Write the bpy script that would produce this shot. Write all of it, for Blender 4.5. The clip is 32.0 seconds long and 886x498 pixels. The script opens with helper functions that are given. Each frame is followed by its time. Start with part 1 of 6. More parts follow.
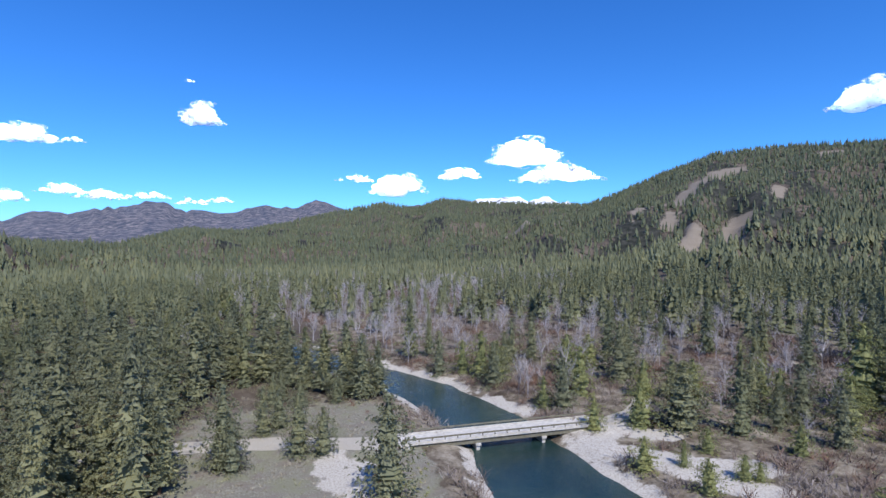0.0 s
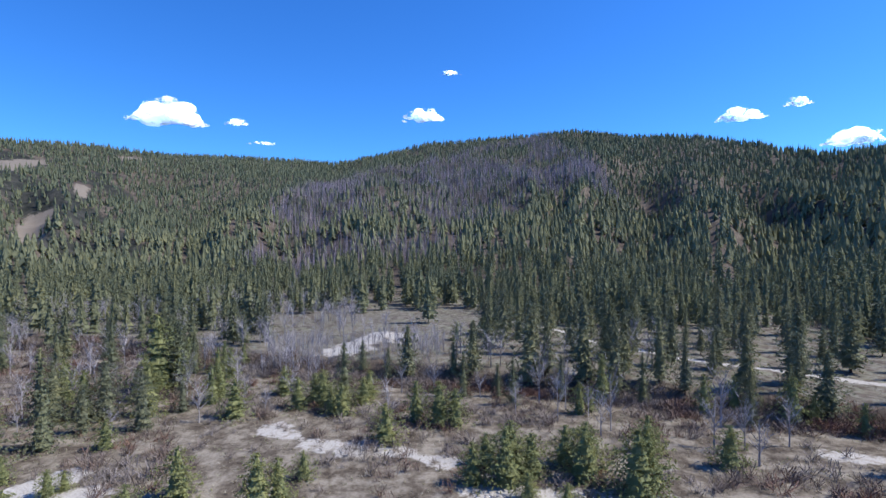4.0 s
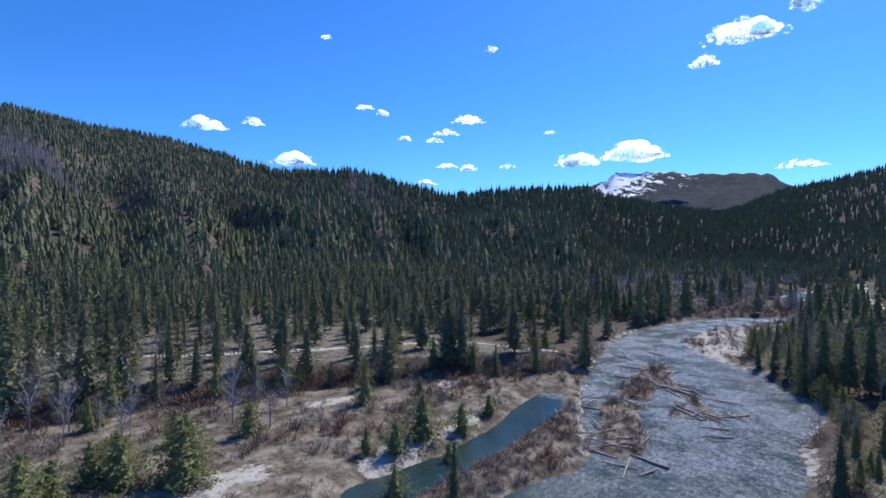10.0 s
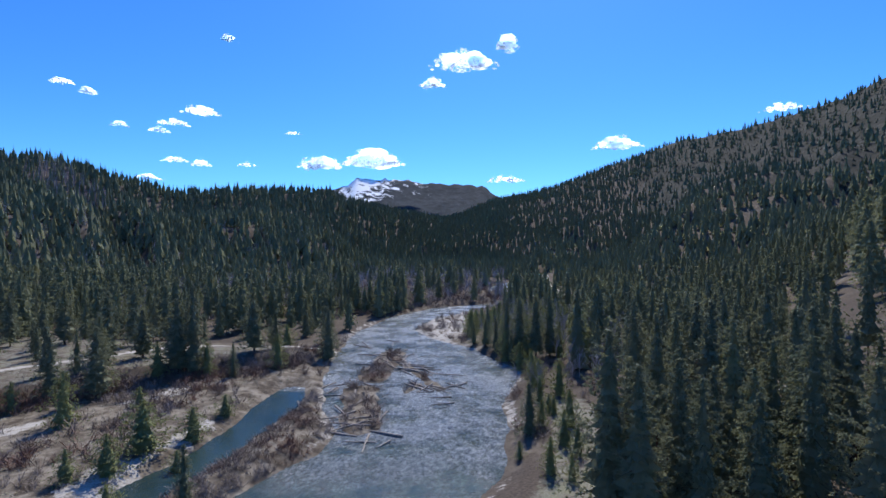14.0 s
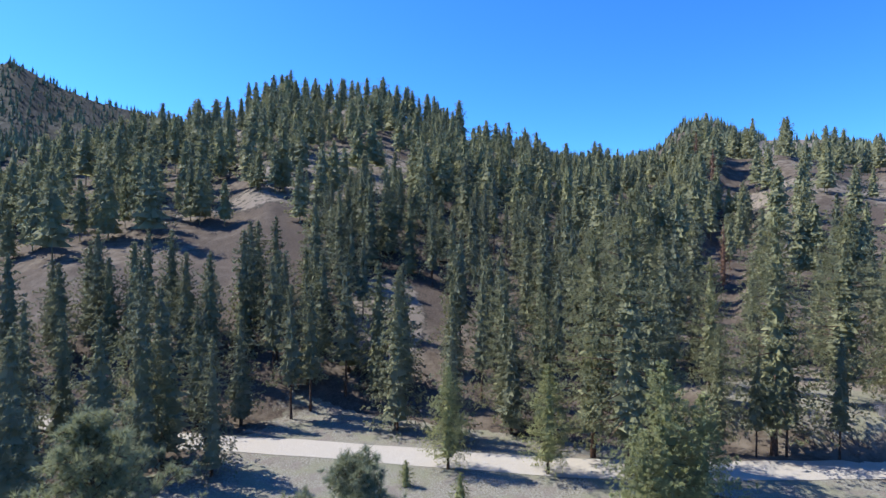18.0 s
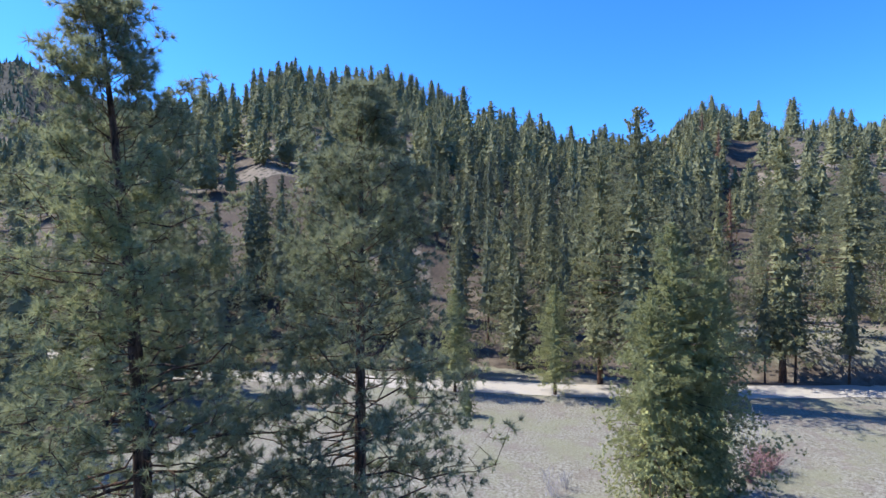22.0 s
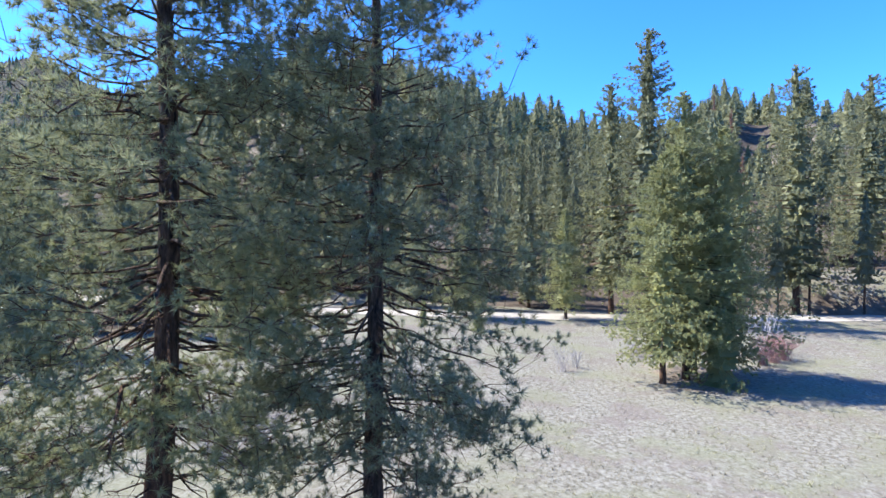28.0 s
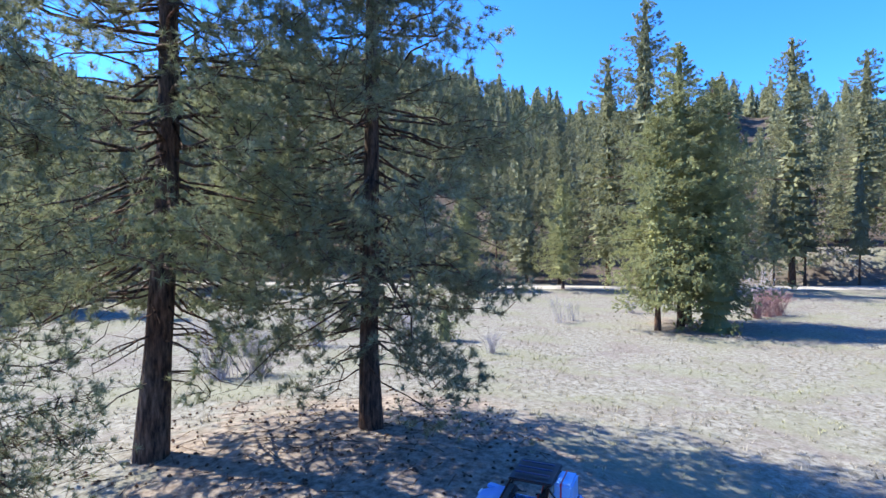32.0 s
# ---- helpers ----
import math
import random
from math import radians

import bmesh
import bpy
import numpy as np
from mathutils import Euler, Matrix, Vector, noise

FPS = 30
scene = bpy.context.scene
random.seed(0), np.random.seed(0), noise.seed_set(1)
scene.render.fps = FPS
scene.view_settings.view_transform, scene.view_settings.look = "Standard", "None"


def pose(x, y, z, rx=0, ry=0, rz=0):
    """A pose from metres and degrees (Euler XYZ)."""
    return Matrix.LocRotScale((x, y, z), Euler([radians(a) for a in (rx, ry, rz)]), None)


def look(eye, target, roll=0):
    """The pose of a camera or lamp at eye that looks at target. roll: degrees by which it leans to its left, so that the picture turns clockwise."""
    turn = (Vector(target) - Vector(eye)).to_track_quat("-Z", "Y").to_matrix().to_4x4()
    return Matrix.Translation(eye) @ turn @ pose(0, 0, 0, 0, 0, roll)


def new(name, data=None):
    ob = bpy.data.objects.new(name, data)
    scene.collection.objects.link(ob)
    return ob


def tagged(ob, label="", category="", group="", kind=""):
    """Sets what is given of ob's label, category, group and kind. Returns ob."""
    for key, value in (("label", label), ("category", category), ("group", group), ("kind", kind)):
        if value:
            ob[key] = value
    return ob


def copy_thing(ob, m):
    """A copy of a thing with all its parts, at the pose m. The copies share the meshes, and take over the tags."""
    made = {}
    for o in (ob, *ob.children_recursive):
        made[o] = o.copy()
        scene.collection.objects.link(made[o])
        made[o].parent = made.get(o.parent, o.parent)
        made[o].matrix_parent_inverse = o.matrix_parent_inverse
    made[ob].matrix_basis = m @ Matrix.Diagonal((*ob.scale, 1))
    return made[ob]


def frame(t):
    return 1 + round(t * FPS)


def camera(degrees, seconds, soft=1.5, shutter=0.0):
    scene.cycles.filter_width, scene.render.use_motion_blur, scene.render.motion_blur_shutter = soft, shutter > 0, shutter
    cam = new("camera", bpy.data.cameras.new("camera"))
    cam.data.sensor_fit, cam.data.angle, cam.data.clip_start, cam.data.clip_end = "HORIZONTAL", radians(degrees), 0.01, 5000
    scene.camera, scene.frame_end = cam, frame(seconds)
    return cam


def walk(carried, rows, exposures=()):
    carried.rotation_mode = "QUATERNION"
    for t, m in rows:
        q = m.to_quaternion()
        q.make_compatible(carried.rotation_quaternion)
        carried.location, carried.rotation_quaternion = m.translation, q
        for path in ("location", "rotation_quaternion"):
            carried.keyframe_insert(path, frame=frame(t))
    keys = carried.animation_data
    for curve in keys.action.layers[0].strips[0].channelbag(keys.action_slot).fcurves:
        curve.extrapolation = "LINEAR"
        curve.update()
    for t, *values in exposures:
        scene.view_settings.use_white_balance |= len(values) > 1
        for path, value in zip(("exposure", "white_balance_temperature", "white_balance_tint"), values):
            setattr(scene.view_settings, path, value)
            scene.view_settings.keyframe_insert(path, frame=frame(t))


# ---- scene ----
cam = camera(80.39, 32.0)
PATH = [
    (0, pose(3.97, -10.12, 36.00, 0, 0, -18.54) @ pose(0, 0, 0, 89.67, 0, 0) @ pose(0, 0, 0, 0, 0, -0.20)),
    (0.5, pose(4.03, -10.48, 36.13, 0, 0, -22.14) @ pose(0, 0, 0, 89.66, 0, 0) @ pose(0, 0, 0, 0, 0, -0.16)),
    (1, pose(3.95, -10.87, 36.29, 0, 0, -30.18) @ pose(0, 0, 0, 89.60, 0, 0) @ pose(0, 0, 0, 0, 0, -0.13)),
    (1.5, pose(3.79, -11.25, 36.55, 0, 0, -39.03) @ pose(0, 0, 0, 89.53, 0, 0) @ pose(0, 0, 0, 0, 0, -0.15)),
    (2, pose(3.60, -11.58, 36.78, 0, 0, -48.76) @ pose(0, 0, 0, 89.40, 0, 0) @ pose(0, 0, 0, 0, 0, -0.15)),
    (2.5, pose(3.29, -11.68, 36.85, 0, 0, -58.67) @ pose(0, 0, 0, 89.35, 0, 0) @ pose(0, 0, 0, 0, 0, -0.15)),
    (3, pose(3.03, -11.65, 36.79, 0, 0, -68.95) @ pose(0, 0, 0, 89.29, 0, 0) @ pose(0, 0, 0, 0, 0, -0.13)),
    (3.5, pose(2.82, -11.65, 36.56, 0, 0, -78.83) @ pose(0, 0, 0, 89.26, 0, 0) @ pose(0, 0, 0, 0, 0, -0.18)),
    (5.5, pose(1.32, -11.97, 35.47, 0, 0, -98.72) @ pose(0, 0, 0, 89.60, 0, 0) @ pose(0, 0, 0, 0, 0, -0.63)),
    (6, pose(1.18, -10.94, 35.59, 0, 0, -105.20) @ pose(0, 0, 0, 89.56, 0, 0) @ pose(0, 0, 0, 0, 0, -0.39)),
    (6.5, pose(1.02, -9.33, 35.87, 0, 0, -111.50) @ pose(0, 0, 0, 89.54, 0, 0) @ pose(0, 0, 0, 0, 0, -0.26)),
    (7, pose(0.58, -7.21, 36.13, 0, 0, -116.80) @ pose(0, 0, 0, 89.51, 0, 0) @ pose(0, 0, 0, 0, 0, -0.18)),
    (7.5, pose(-0.09, -4.96, 36.34, 0, 0, -119.49) @ pose(0, 0, 0, 89.48, 0, 0) @ pose(0, 0, 0, 0, 0, -0.23)),
    (8, pose(-1.05, -2.94, 36.45, 0, 0, -123.78) @ pose(0, 0, 0, 89.42, 0, 0) @ pose(0, 0, 0, 0, 0, -0.24)),
    (8.5, pose(-1.71, -1.41, 36.38, 0, 0, -127.11) @ pose(0, 0, 0, 89.41, 0, 0) @ pose(0, 0, 0, 0, 0, -0.24)),
    (9, pose(-2.24, -0.38, 36.23, 0, 0, -130.96) @ pose(0, 0, 0, 89.38, 0, 0) @ pose(0, 0, 0, 0, 0, -0.20)),
    (9.5, pose(-2.62, 0.21, 36.14, 0, 0, -135.96) @ pose(0, 0, 0, 89.38, 0, 0) @ pose(0, 0, 0, 0, 0, -0.15)),
    (10, pose(-2.74, 0.71, 36.14, 0, 0, -139.76) @ pose(0, 0, 0, 89.39, 0, 0) @ pose(0, 0, 0, 0, 0, -0.06)),
    (10.5, pose(-2.75, 1.03, 36.17, 0, 0, -140.52) @ pose(0, 0, 0, 89.44, 0, 0) @ pose(0, 0, 0, 0, 0, 0.03)),
    (11, pose(-2.70, 1.05, 36.15, 0, 0, -140.04) @ pose(0, 0, 0, 89.46, 0, 0) @ pose(0, 0, 0, 0, 0, 0.11)),
    (11.5, pose(-2.59, 0.98, 36.06, 0, 0, -139.57) @ pose(0, 0, 0, 89.50, 0, 0) @ pose(0, 0, 0, 0, 0, 0.15)),
    (12, pose(-2.45, 0.91, 35.86, 0, 0, -139.09) @ pose(0, 0, 0, 89.57, 0, 0) @ pose(0, 0, 0, 0, 0, 0.16)),
    (12.5, pose(-2.47, 0.89, 35.48, 0, 0, -138.61) @ pose(0, 0, 0, 89.66, 0, 0) @ pose(0, 0, 0, 0, 0, 0.22)),
    (13, pose(-2.82, 0.89, 34.92, 0, 0, -140.91) @ pose(0, 0, 0, 89.68, 0, 0) @ pose(0, 0, 0, 0, 0, 0.24)),
    (13.5, pose(-3.35, 1.06, 34.18, 0, 0, -151.02) @ pose(0, 0, 0, 89.69, 0, 0) @ pose(0, 0, 0, 0, 0, 0.21)),
    (14, pose(-3.65, 1.38, 33.35, 0, 0, -167.23) @ pose(0, 0, 0, 89.65, 0, 0) @ pose(0, 0, 0, 0, 0, -0.22)),
    (14.5, pose(-3.65, 1.88, 32.51, 0, 0, -180.99) @ pose(0, 0, 0, 89.64, 0, 0) @ pose(0, 0, 0, 0, 0, -0.11)),
    (16.5, pose(-1.80, -0.42, 33.89, 0, 0, -220.34) @ pose(0, 0, 0, 89.55, 0, 0) @ pose(0, 0, 0, 0, 0, -0.25)),
    (17, pose(-1.46, -0.21, 32.95, 0, 0, -230.25) @ pose(0, 0, 0, 89.51, 0, 0) @ pose(0, 0, 0, 0, 0, -0.06)),
    (17.5, pose(-1.16, -0.08, 31.96, 0, 0, -241.49) @ pose(0, 0, 0, 89.55, 0, 0) @ pose(0, 0, 0, 0, 0, 0.20)),
    (18, pose(-0.84, -0.19, 30.99, 0, 0, -249.52) @ pose(0, 0, 0, 89.54, 0, 0) @ pose(0, 0, 0, 0, 0, 0.23)),
    (18.5, pose(-0.66, -0.47, 29.95, 0, 0, -250.77) @ pose(0, 0, 0, 89.50, 0, 0) @ pose(0, 0, 0, 0, 0, 0.18)),
    (19, pose(-0.49, -0.56, 28.77, 0, 0, -250.48) @ pose(0, 0, 0, 89.51, 0, 0) @ pose(0, 0, 0, 0, 0, 0.11)),
    (19.5, pose(-0.48, -0.57, 27.42, 0, 0, -250.19) @ pose(0, 0, 0, 89.50, 0, 0) @ pose(0, 0, 0, 0, 0, 0.07)),
    (20, pose(-0.59, -0.51, 25.99, 0, 0, -249.90) @ pose(0, 0, 0, 89.46, 0, 0) @ pose(0, 0, 0, 0, 0, 0.06)),
    (20.5, pose(-0.70, -0.46, 24.54, 0, 0, -249.70) @ pose(0, 0, 0, 89.46, 0, 0) @ pose(0, 0, 0, 0, 0, 0.04)),
    (21, pose(-0.71, -0.37, 23.15, 0, 0, -249.46) @ pose(0, 0, 0, 89.50, 0, 0) @ pose(0, 0, 0, 0, 0, -0.03)),
    (21.5, pose(-0.72, -0.31, 21.77, 0, 0, -249.21) @ pose(0, 0, 0, 89.54, 0, 0) @ pose(0, 0, 0, 0, 0, -0.09)),
    (22, pose(-0.71, -0.24, 20.44, 0, 0, -248.97) @ pose(0, 0, 0, 89.54, 0, 0) @ pose(0, 0, 0, 0, 0, -0.11)),
    (22.5, pose(-0.70, -0.26, 19.20, 0, 0, -248.68) @ pose(0, 0, 0, 89.56, 0, 0) @ pose(0, 0, 0, 0, 0, -0.18)),
    (23, pose(-0.59, -0.37, 18.07, 0, 0, -248.50) @ pose(0, 0, 0, 89.60, 0, 0) @ pose(0, 0, 0, 0, 0, -0.33)),
    (23.5, pose(-0.46, -0.27, 17.08, 0, 0, -248.30) @ pose(0, 0, 0, 89.57, 0, 0) @ pose(0, 0, 0, 0, 0, -0.34)),
    (24, pose(-0.24, -0.09, 16.17, 0, 0, -248.08) @ pose(0, 0, 0, 89.53, 0, 0) @ pose(0, 0, 0, 0, 0, -0.27)),
    (24.5, pose(-0.11, 0.01, 15.32, 0, 0, -247.89) @ pose(0, 0, 0, 89.54, 0, 0) @ pose(0, 0, 0, 0, 0, -0.26)),
    (25, pose(-0.13, 0.04, 14.52, 0, 0, -247.79) @ pose(0, 0, 0, 89.53, 0, 0) @ pose(0, 0, 0, 0, 0, -0.18)),
    (25.5, pose(-0.28, 0.03, 13.75, 0, 0, -247.79) @ pose(0, 0, 0, 89.54, 0, 0) @ pose(0, 0, 0, 0, 0, -0.17)),
    (27.5, pose(-0.26, -0.23, 11.00, 0, 0, -247.86) @ pose(0, 0, 0, 89.52, 0, 0) @ pose(0, 0, 0, 0, 0, -0.12)),
    (28, pose(-0.29, -0.24, 10.41, 0, 0, -247.91) @ pose(0, 0, 0, 89.50, 0, 0) @ pose(0, 0, 0, 0, 0, -0.09)),
    (28.5, pose(-0.20, -0.25, 9.83, 0, 0, -247.95) @ pose(0, 0, 0, 89.47, 0, 0) @ pose(0, 0, 0, 0, 0, -0.12)),
    (29, pose(-0.16, -0.25, 9.28, 0, 0, -247.98) @ pose(0, 0, 0, 89.42, 0, 0) @ pose(0, 0, 0, 0, 0, -0.10)),
    (29.5, pose(-0.15, -0.19, 8.78, 0, 0, -247.89) @ pose(0, 0, 0, 89.39, 0, 0) @ pose(0, 0, 0, 0, 0, -0.15)),
    (30, pose(-0.15, -0.14, 8.32, 0, 0, -247.90) @ pose(0, 0, 0, 89.34, 0, 0) @ pose(0, 0, 0, 0, 0, -0.11)),
    (30.5, pose(-0.15, -0.08, 7.89, 0, 0, -247.91) @ pose(0, 0, 0, 89.31, 0, 0) @ pose(0, 0, 0, 0, 0, -0.12)),
    (31, pose(-0.13, -0.01, 7.47, 0, 0, -247.93) @ pose(0, 0, 0, 89.34, 0, 0) @ pose(0, 0, 0, 0, 0, -0.11)),
    (31.5, pose(-0.07, -0.01, 7.03, 0, 0, -247.97) @ pose(0, 0, 0, 89.33, 0, 0) @ pose(0, 0, 0, 0, 0, -0.13)),
    (32, pose(0.00, 0.01, 6.65, 0, 0, -248.04) @ pose(0, 0, 0, 89.32, 0, 0) @ pose(0, 0, 0, 0, 0, -0.15)),
]
walk(cam, PATH, [(0, 0.1), (6, 0.3), (9, 0.05), (13, -0.05), (14.5, 0.0), (16.5, 0.38), (19, 0.74), (22, 0.8), (23, 0.9), (25, 1.15), (28, 1.28), (32, 1.33)])

# ---- world, sun ----
SUN_AZ, SUN_EL = 178.0, 50.0          # azimuth clockwise from +y
world = bpy.data.worlds.new("sky")
scene.world = world
world.use_nodes = True
wn, wl = world.node_tree.nodes, world.node_tree.links
sky = wn.new("ShaderNodeTexSky")
sky.sky_type, sky.sun_disc = "NISHITA", False
sky.sun_elevation, sky.sun_rotation = radians(SUN_EL), radians(SUN_AZ)
sky.altitude, sky.air_density, sky.dust_density, sky.ozone_density = 1200, 1.0, 0.7, 3.0
hue = wn.new("ShaderNodeHueSaturation")
hue.inputs["Saturation"].default_value = 1.2
wl.new(sky.outputs[0], hue.inputs["Color"])
tint = wn.new("ShaderNodeMix")
tint.data_type, tint.blend_type = "RGBA", "MULTIPLY"
tint.inputs[0].default_value, tint.inputs[7].default_value = 1.0, (0.49, 0.98, 1.56, 1.0)
wl.new(hue.outputs[0], tint.inputs[6])
wl.new(tint.outputs[2], wn["Background"].inputs[0])
wn["Background"].inputs[1].default_value = 0.125
sun_data = bpy.data.lights.new("sun", "SUN")
sun_data.energy, sun_data.angle, sun_data.color = 5.0, radians(0.53), (1.0, 0.96, 0.9)
sun = new("sun", sun_data)
sd = Vector((math.sin(radians(SUN_AZ)) * math.cos(radians(SUN_EL)), math.cos(radians(SUN_AZ)) * math.cos(radians(SUN_EL)), math.sin(radians(SUN_EL))))
sun.matrix_world = look(sd * 50, (0, 0, 0))

# ---- materials ----
class Mat:
    """A node material with a Principled shader and a few short-hands."""
    def __init__(self, name, rough=0.9, spec=0.2):
        self.m = bpy.data.materials.new(name)
        self.m.use_nodes = True
        self.n, self.l = self.m.node_tree.nodes, self.m.node_tree.links
        self.b = self.n["Principled BSDF"]
        self.b.inputs["Roughness"].default_value = rough
        self.b.inputs["Specular IOR Level"].default_value = spec
        self.pos = self.n.new("ShaderNodeNewGeometry").outputs["Position"]

    def noise(self, scale, detail=4.0, vec=None, rough=0.6):
        t = self.n.new("ShaderNodeTexNoise")
        t.inputs["Scale"].default_value, t.inputs["Detail"].default_value, t.inputs["Roughness"].default_value = scale, detail, rough
        self.l.new(vec or self.pos, t.inputs["Vector"])
        return t.outputs["Fac"]

    def ramp(self, fac, *stops):
        r = self.n.new("ShaderNodeValToRGB")
        e = r.color_ramp.elements
        while len(e) < len(stops):
            e.new(0.5)
        for k, (p, c) in zip(e, stops):
            k.position, k.color = p, (*c, 1.0)
        self.l.new(fac, r.inputs[0])
        return r.outputs[0]

    def mix(self, fac, a, b, mode="MIX"):
        x = self.n.new("ShaderNodeMix")
        x.data_type, x.blend_type = "RGBA", mode
        for sock, v in ((x.inputs[0], fac), (x.inputs[6], a), (x.inputs[7], b)):
            if isinstance(v, (int, float)):
                sock.default_value = v
            elif isinstance(v, tuple):
                sock.default_value = (*v, 1.0)
            else:
                self.l.new(v, sock)
        return x.outputs[2]

    def math(self, op, a, b=0.0):
        x = self.n.new("ShaderNodeMath")
        x.operation = op
        for sock, v in zip(x.inputs, (a, b)):
            if isinstance(v, (int, float)):
                sock.default_value = v
            else:
                self.l.new(v, sock)
        return x.outputs[0]

    def attr(self, name):
        a = self.n.new("ShaderNodeAttribute")
        a.attribute_name = name
        return a.outputs["Fac"]

    def rand(self, island=False):
        if island:
            return self.n.new("ShaderNodeNewGeometry").outputs["Random Per Island"]
        return self.n.new("ShaderNodeObjectInfo").outputs["Random"]

    def smooth(self, fac, lo, hi):
        x = self.n.new("ShaderNodeMapRange")
        x.interpolation_type = "SMOOTHSTEP"
        x.inputs["From Min"].default_value, x.inputs["From Max"].default_value = lo, hi
        self.l.new(fac, x.inputs["Value"])
        return x.outputs[0]

    def bump(self, h, strength=0.4, dist=0.1):
        x = self.n.new("ShaderNodeBump")
        x.inputs["Strength"].default_value, x.inputs["Distance"].default_value = strength, dist
        self.l.new(h, x.inputs["Height"])
        self.l.new(x.outputs[0], self.b.inputs["Normal"])

    def done(self, color):
        if isinstance(color, tuple):
            self.b.inputs["Base Color"].default_value = (*color, 1.0)
        else:
            self.l.new(color, self.b.inputs["Base Color"])
        return self.m


def foliage(name, dark, light, tint, island=True):
    """Needles: two tones by clump, a third by tree, and some light that passes through."""
    a = Mat(name, 0.65, 0.2)
    c = a.ramp(a.rand(island), (0.0, tuple(p * .75 + q * .25 for p, q in zip(dark, light))), (1.0, tuple(p * .25 + q * .75 for p, q in zip(dark, light))))
    c = a.mix(a.smooth(a.noise(0.09, 2.0), 0.45, 0.7), c, tint)
    c = a.mix(a.math("MULTIPLY", a.rand(), 0.35), c, tint)
    a.done(c)
    tr = a.n.new("ShaderNodeBsdfTranslucent")
    a.l.new(c, tr.inputs["Color"])
    mx = a.n.new("ShaderNodeMixShader")
    mx.inputs[0].default_value = 0.4
    a.l.new(a.b.outputs[0], mx.inputs[1])
    a.l.new(tr.outputs[0], mx.inputs[2])
    a.l.new(mx.outputs[0], a.n["Material Output"].inputs[0])
    return a.m


M_PINE = foliage("pine needles", (0.105, 0.124, 0.078), (0.33, 0.34, 0.22), (0.31, 0.31, 0.17))
M_FIR = foliage("fir needles", (0.112, 0.136, 0.084), (0.265, 0.285, 0.178), (0.29, 0.292, 0.155))
M_YOUNG = foliage("young pine needles", (0.155, 0.18, 0.08), (0.35, 0.37, 0.17), (0.34, 0.35, 0.15))
M_ROADPINE = foliage("long pine needles", (0.12, 0.14, 0.082), (0.4, 0.42, 0.255), (0.35, 0.365, 0.18))
# Lighter copy of the pine needles: sunlight on the crowns put into the tone.
M_SUNPINE = foliage("sun-lightened pine needles", (0.14, 0.155, 0.088), (0.37, 0.375, 0.22), (0.34, 0.34, 0.175))
M_SCRUB = foliage("dark scrub", (0.035, 0.045, 0.03), (0.10, 0.11, 0.075), (0.09, 0.095, 0.06))
M_RUST = foliage("rust-red needles", (0.2, 0.11, 0.075), (0.33, 0.2, 0.14), (0.3, 0.19, 0.13))
M_FAR = foliage("distant conifers", (0.088, 0.115, 0.074), (0.205, 0.232, 0.148), (0.228, 0.236, 0.13))

a = Mat("pine bark", 0.95)
plate = a.n.new("ShaderNodeMapping")
a.l.new(a.pos, plate.inputs[0])
plate.inputs["Scale"].default_value = (1.0, 1.0, 0.22)
furrow = a.noise(9.0, 6.0, plate.outputs[0], 0.66)
M_BARK = a.done(a.mix(a.smooth(a.noise(0.5, 4.0), 0.35, 0.65), a.ramp(furrow, (0.36, (0.022, 0.016, 0.013)), (0.5, (0.105, 0.058, 0.038)), (0.66, (0.22, 0.13, 0.085))),
                      a.ramp(furrow, (0.36, (0.025, 0.02, 0.018)), (0.5, (0.095, 0.07, 0.055)), (0.66, (0.19, 0.145, 0.115)))))
a.bump(furrow, 1.0, 0.12)
a = Mat("grey bark", 0.95)
M_GREY = a.done(a.mix(a.rand(True), a.ramp(a.noise(1.5), (0.3, (0.28, 0.262, 0.27)), (0.7, (0.45, 0.425, 0.435))), (0.37, 0.345, 0.357)))
a = Mat("brown twigs", 0.95)
M_TWIG = a.done(a.ramp(a.noise(0.06, 3.0), (0.36, (0.2, 0.115, 0.085)), (0.48, (0.18, 0.138, 0.115)), (0.6, (0.25, 0.215, 0.195))))
a = Mat("red twigs", 0.9)
M_REDTWIG = a.done(a.mix(a.rand(True), (0.25, 0.13, 0.13), (0.36, 0.235, 0.23)))
a = Mat("driftwood", 0.9)
M_LOG = a.done(a.ramp(a.noise(2.5, 5.0), (0.3, (0.16, 0.13, 0.11)), (0.6, (0.36, 0.32, 0.28)), (0.8, (0.55, 0.5, 0.44))))
a = Mat("charred snags", 0.95)
M_SNAG = a.done(a.ramp(a.rand(True), (0.0, (0.19, 0.155, 0.17)), (1.0, (0.42, 0.35, 0.38))))

# ground: forest duff, dry grass, sand and gravel, brush, bare hillside, snow
a = Mat("ground", 0.95, 0.1)
fine, mid, big = a.noise(2.2, 6.0), a.noise(0.16, 5.0), a.noise(0.02, 4.0)
duff = a.ramp(fine, (0.3, (0.05, 0.04, 0.033)), (0.6, (0.098, 0.078, 0.063)), (0.8, (0.16, 0.13, 0.105)))
turf = a.ramp(a.noise(3.4, 9.0, None, 0.78), (0.34, (0.07, 0.06, 0.045)), (0.45, (0.152, 0.141, 0.11)), (0.58, (0.262, 0.252, 0.21)))
drygrass = a.mix(a.math("MULTIPLY", a.smooth(a.noise(0.33, 6.0, None, 0.66), 0.46, 0.62), 0.75), turf, a.ramp(a.noise(9.0, 7.0, None, 0.72), (0.32, (0.1, 0.082, 0.069)), (0.62, (0.215, 0.186, 0.163))))
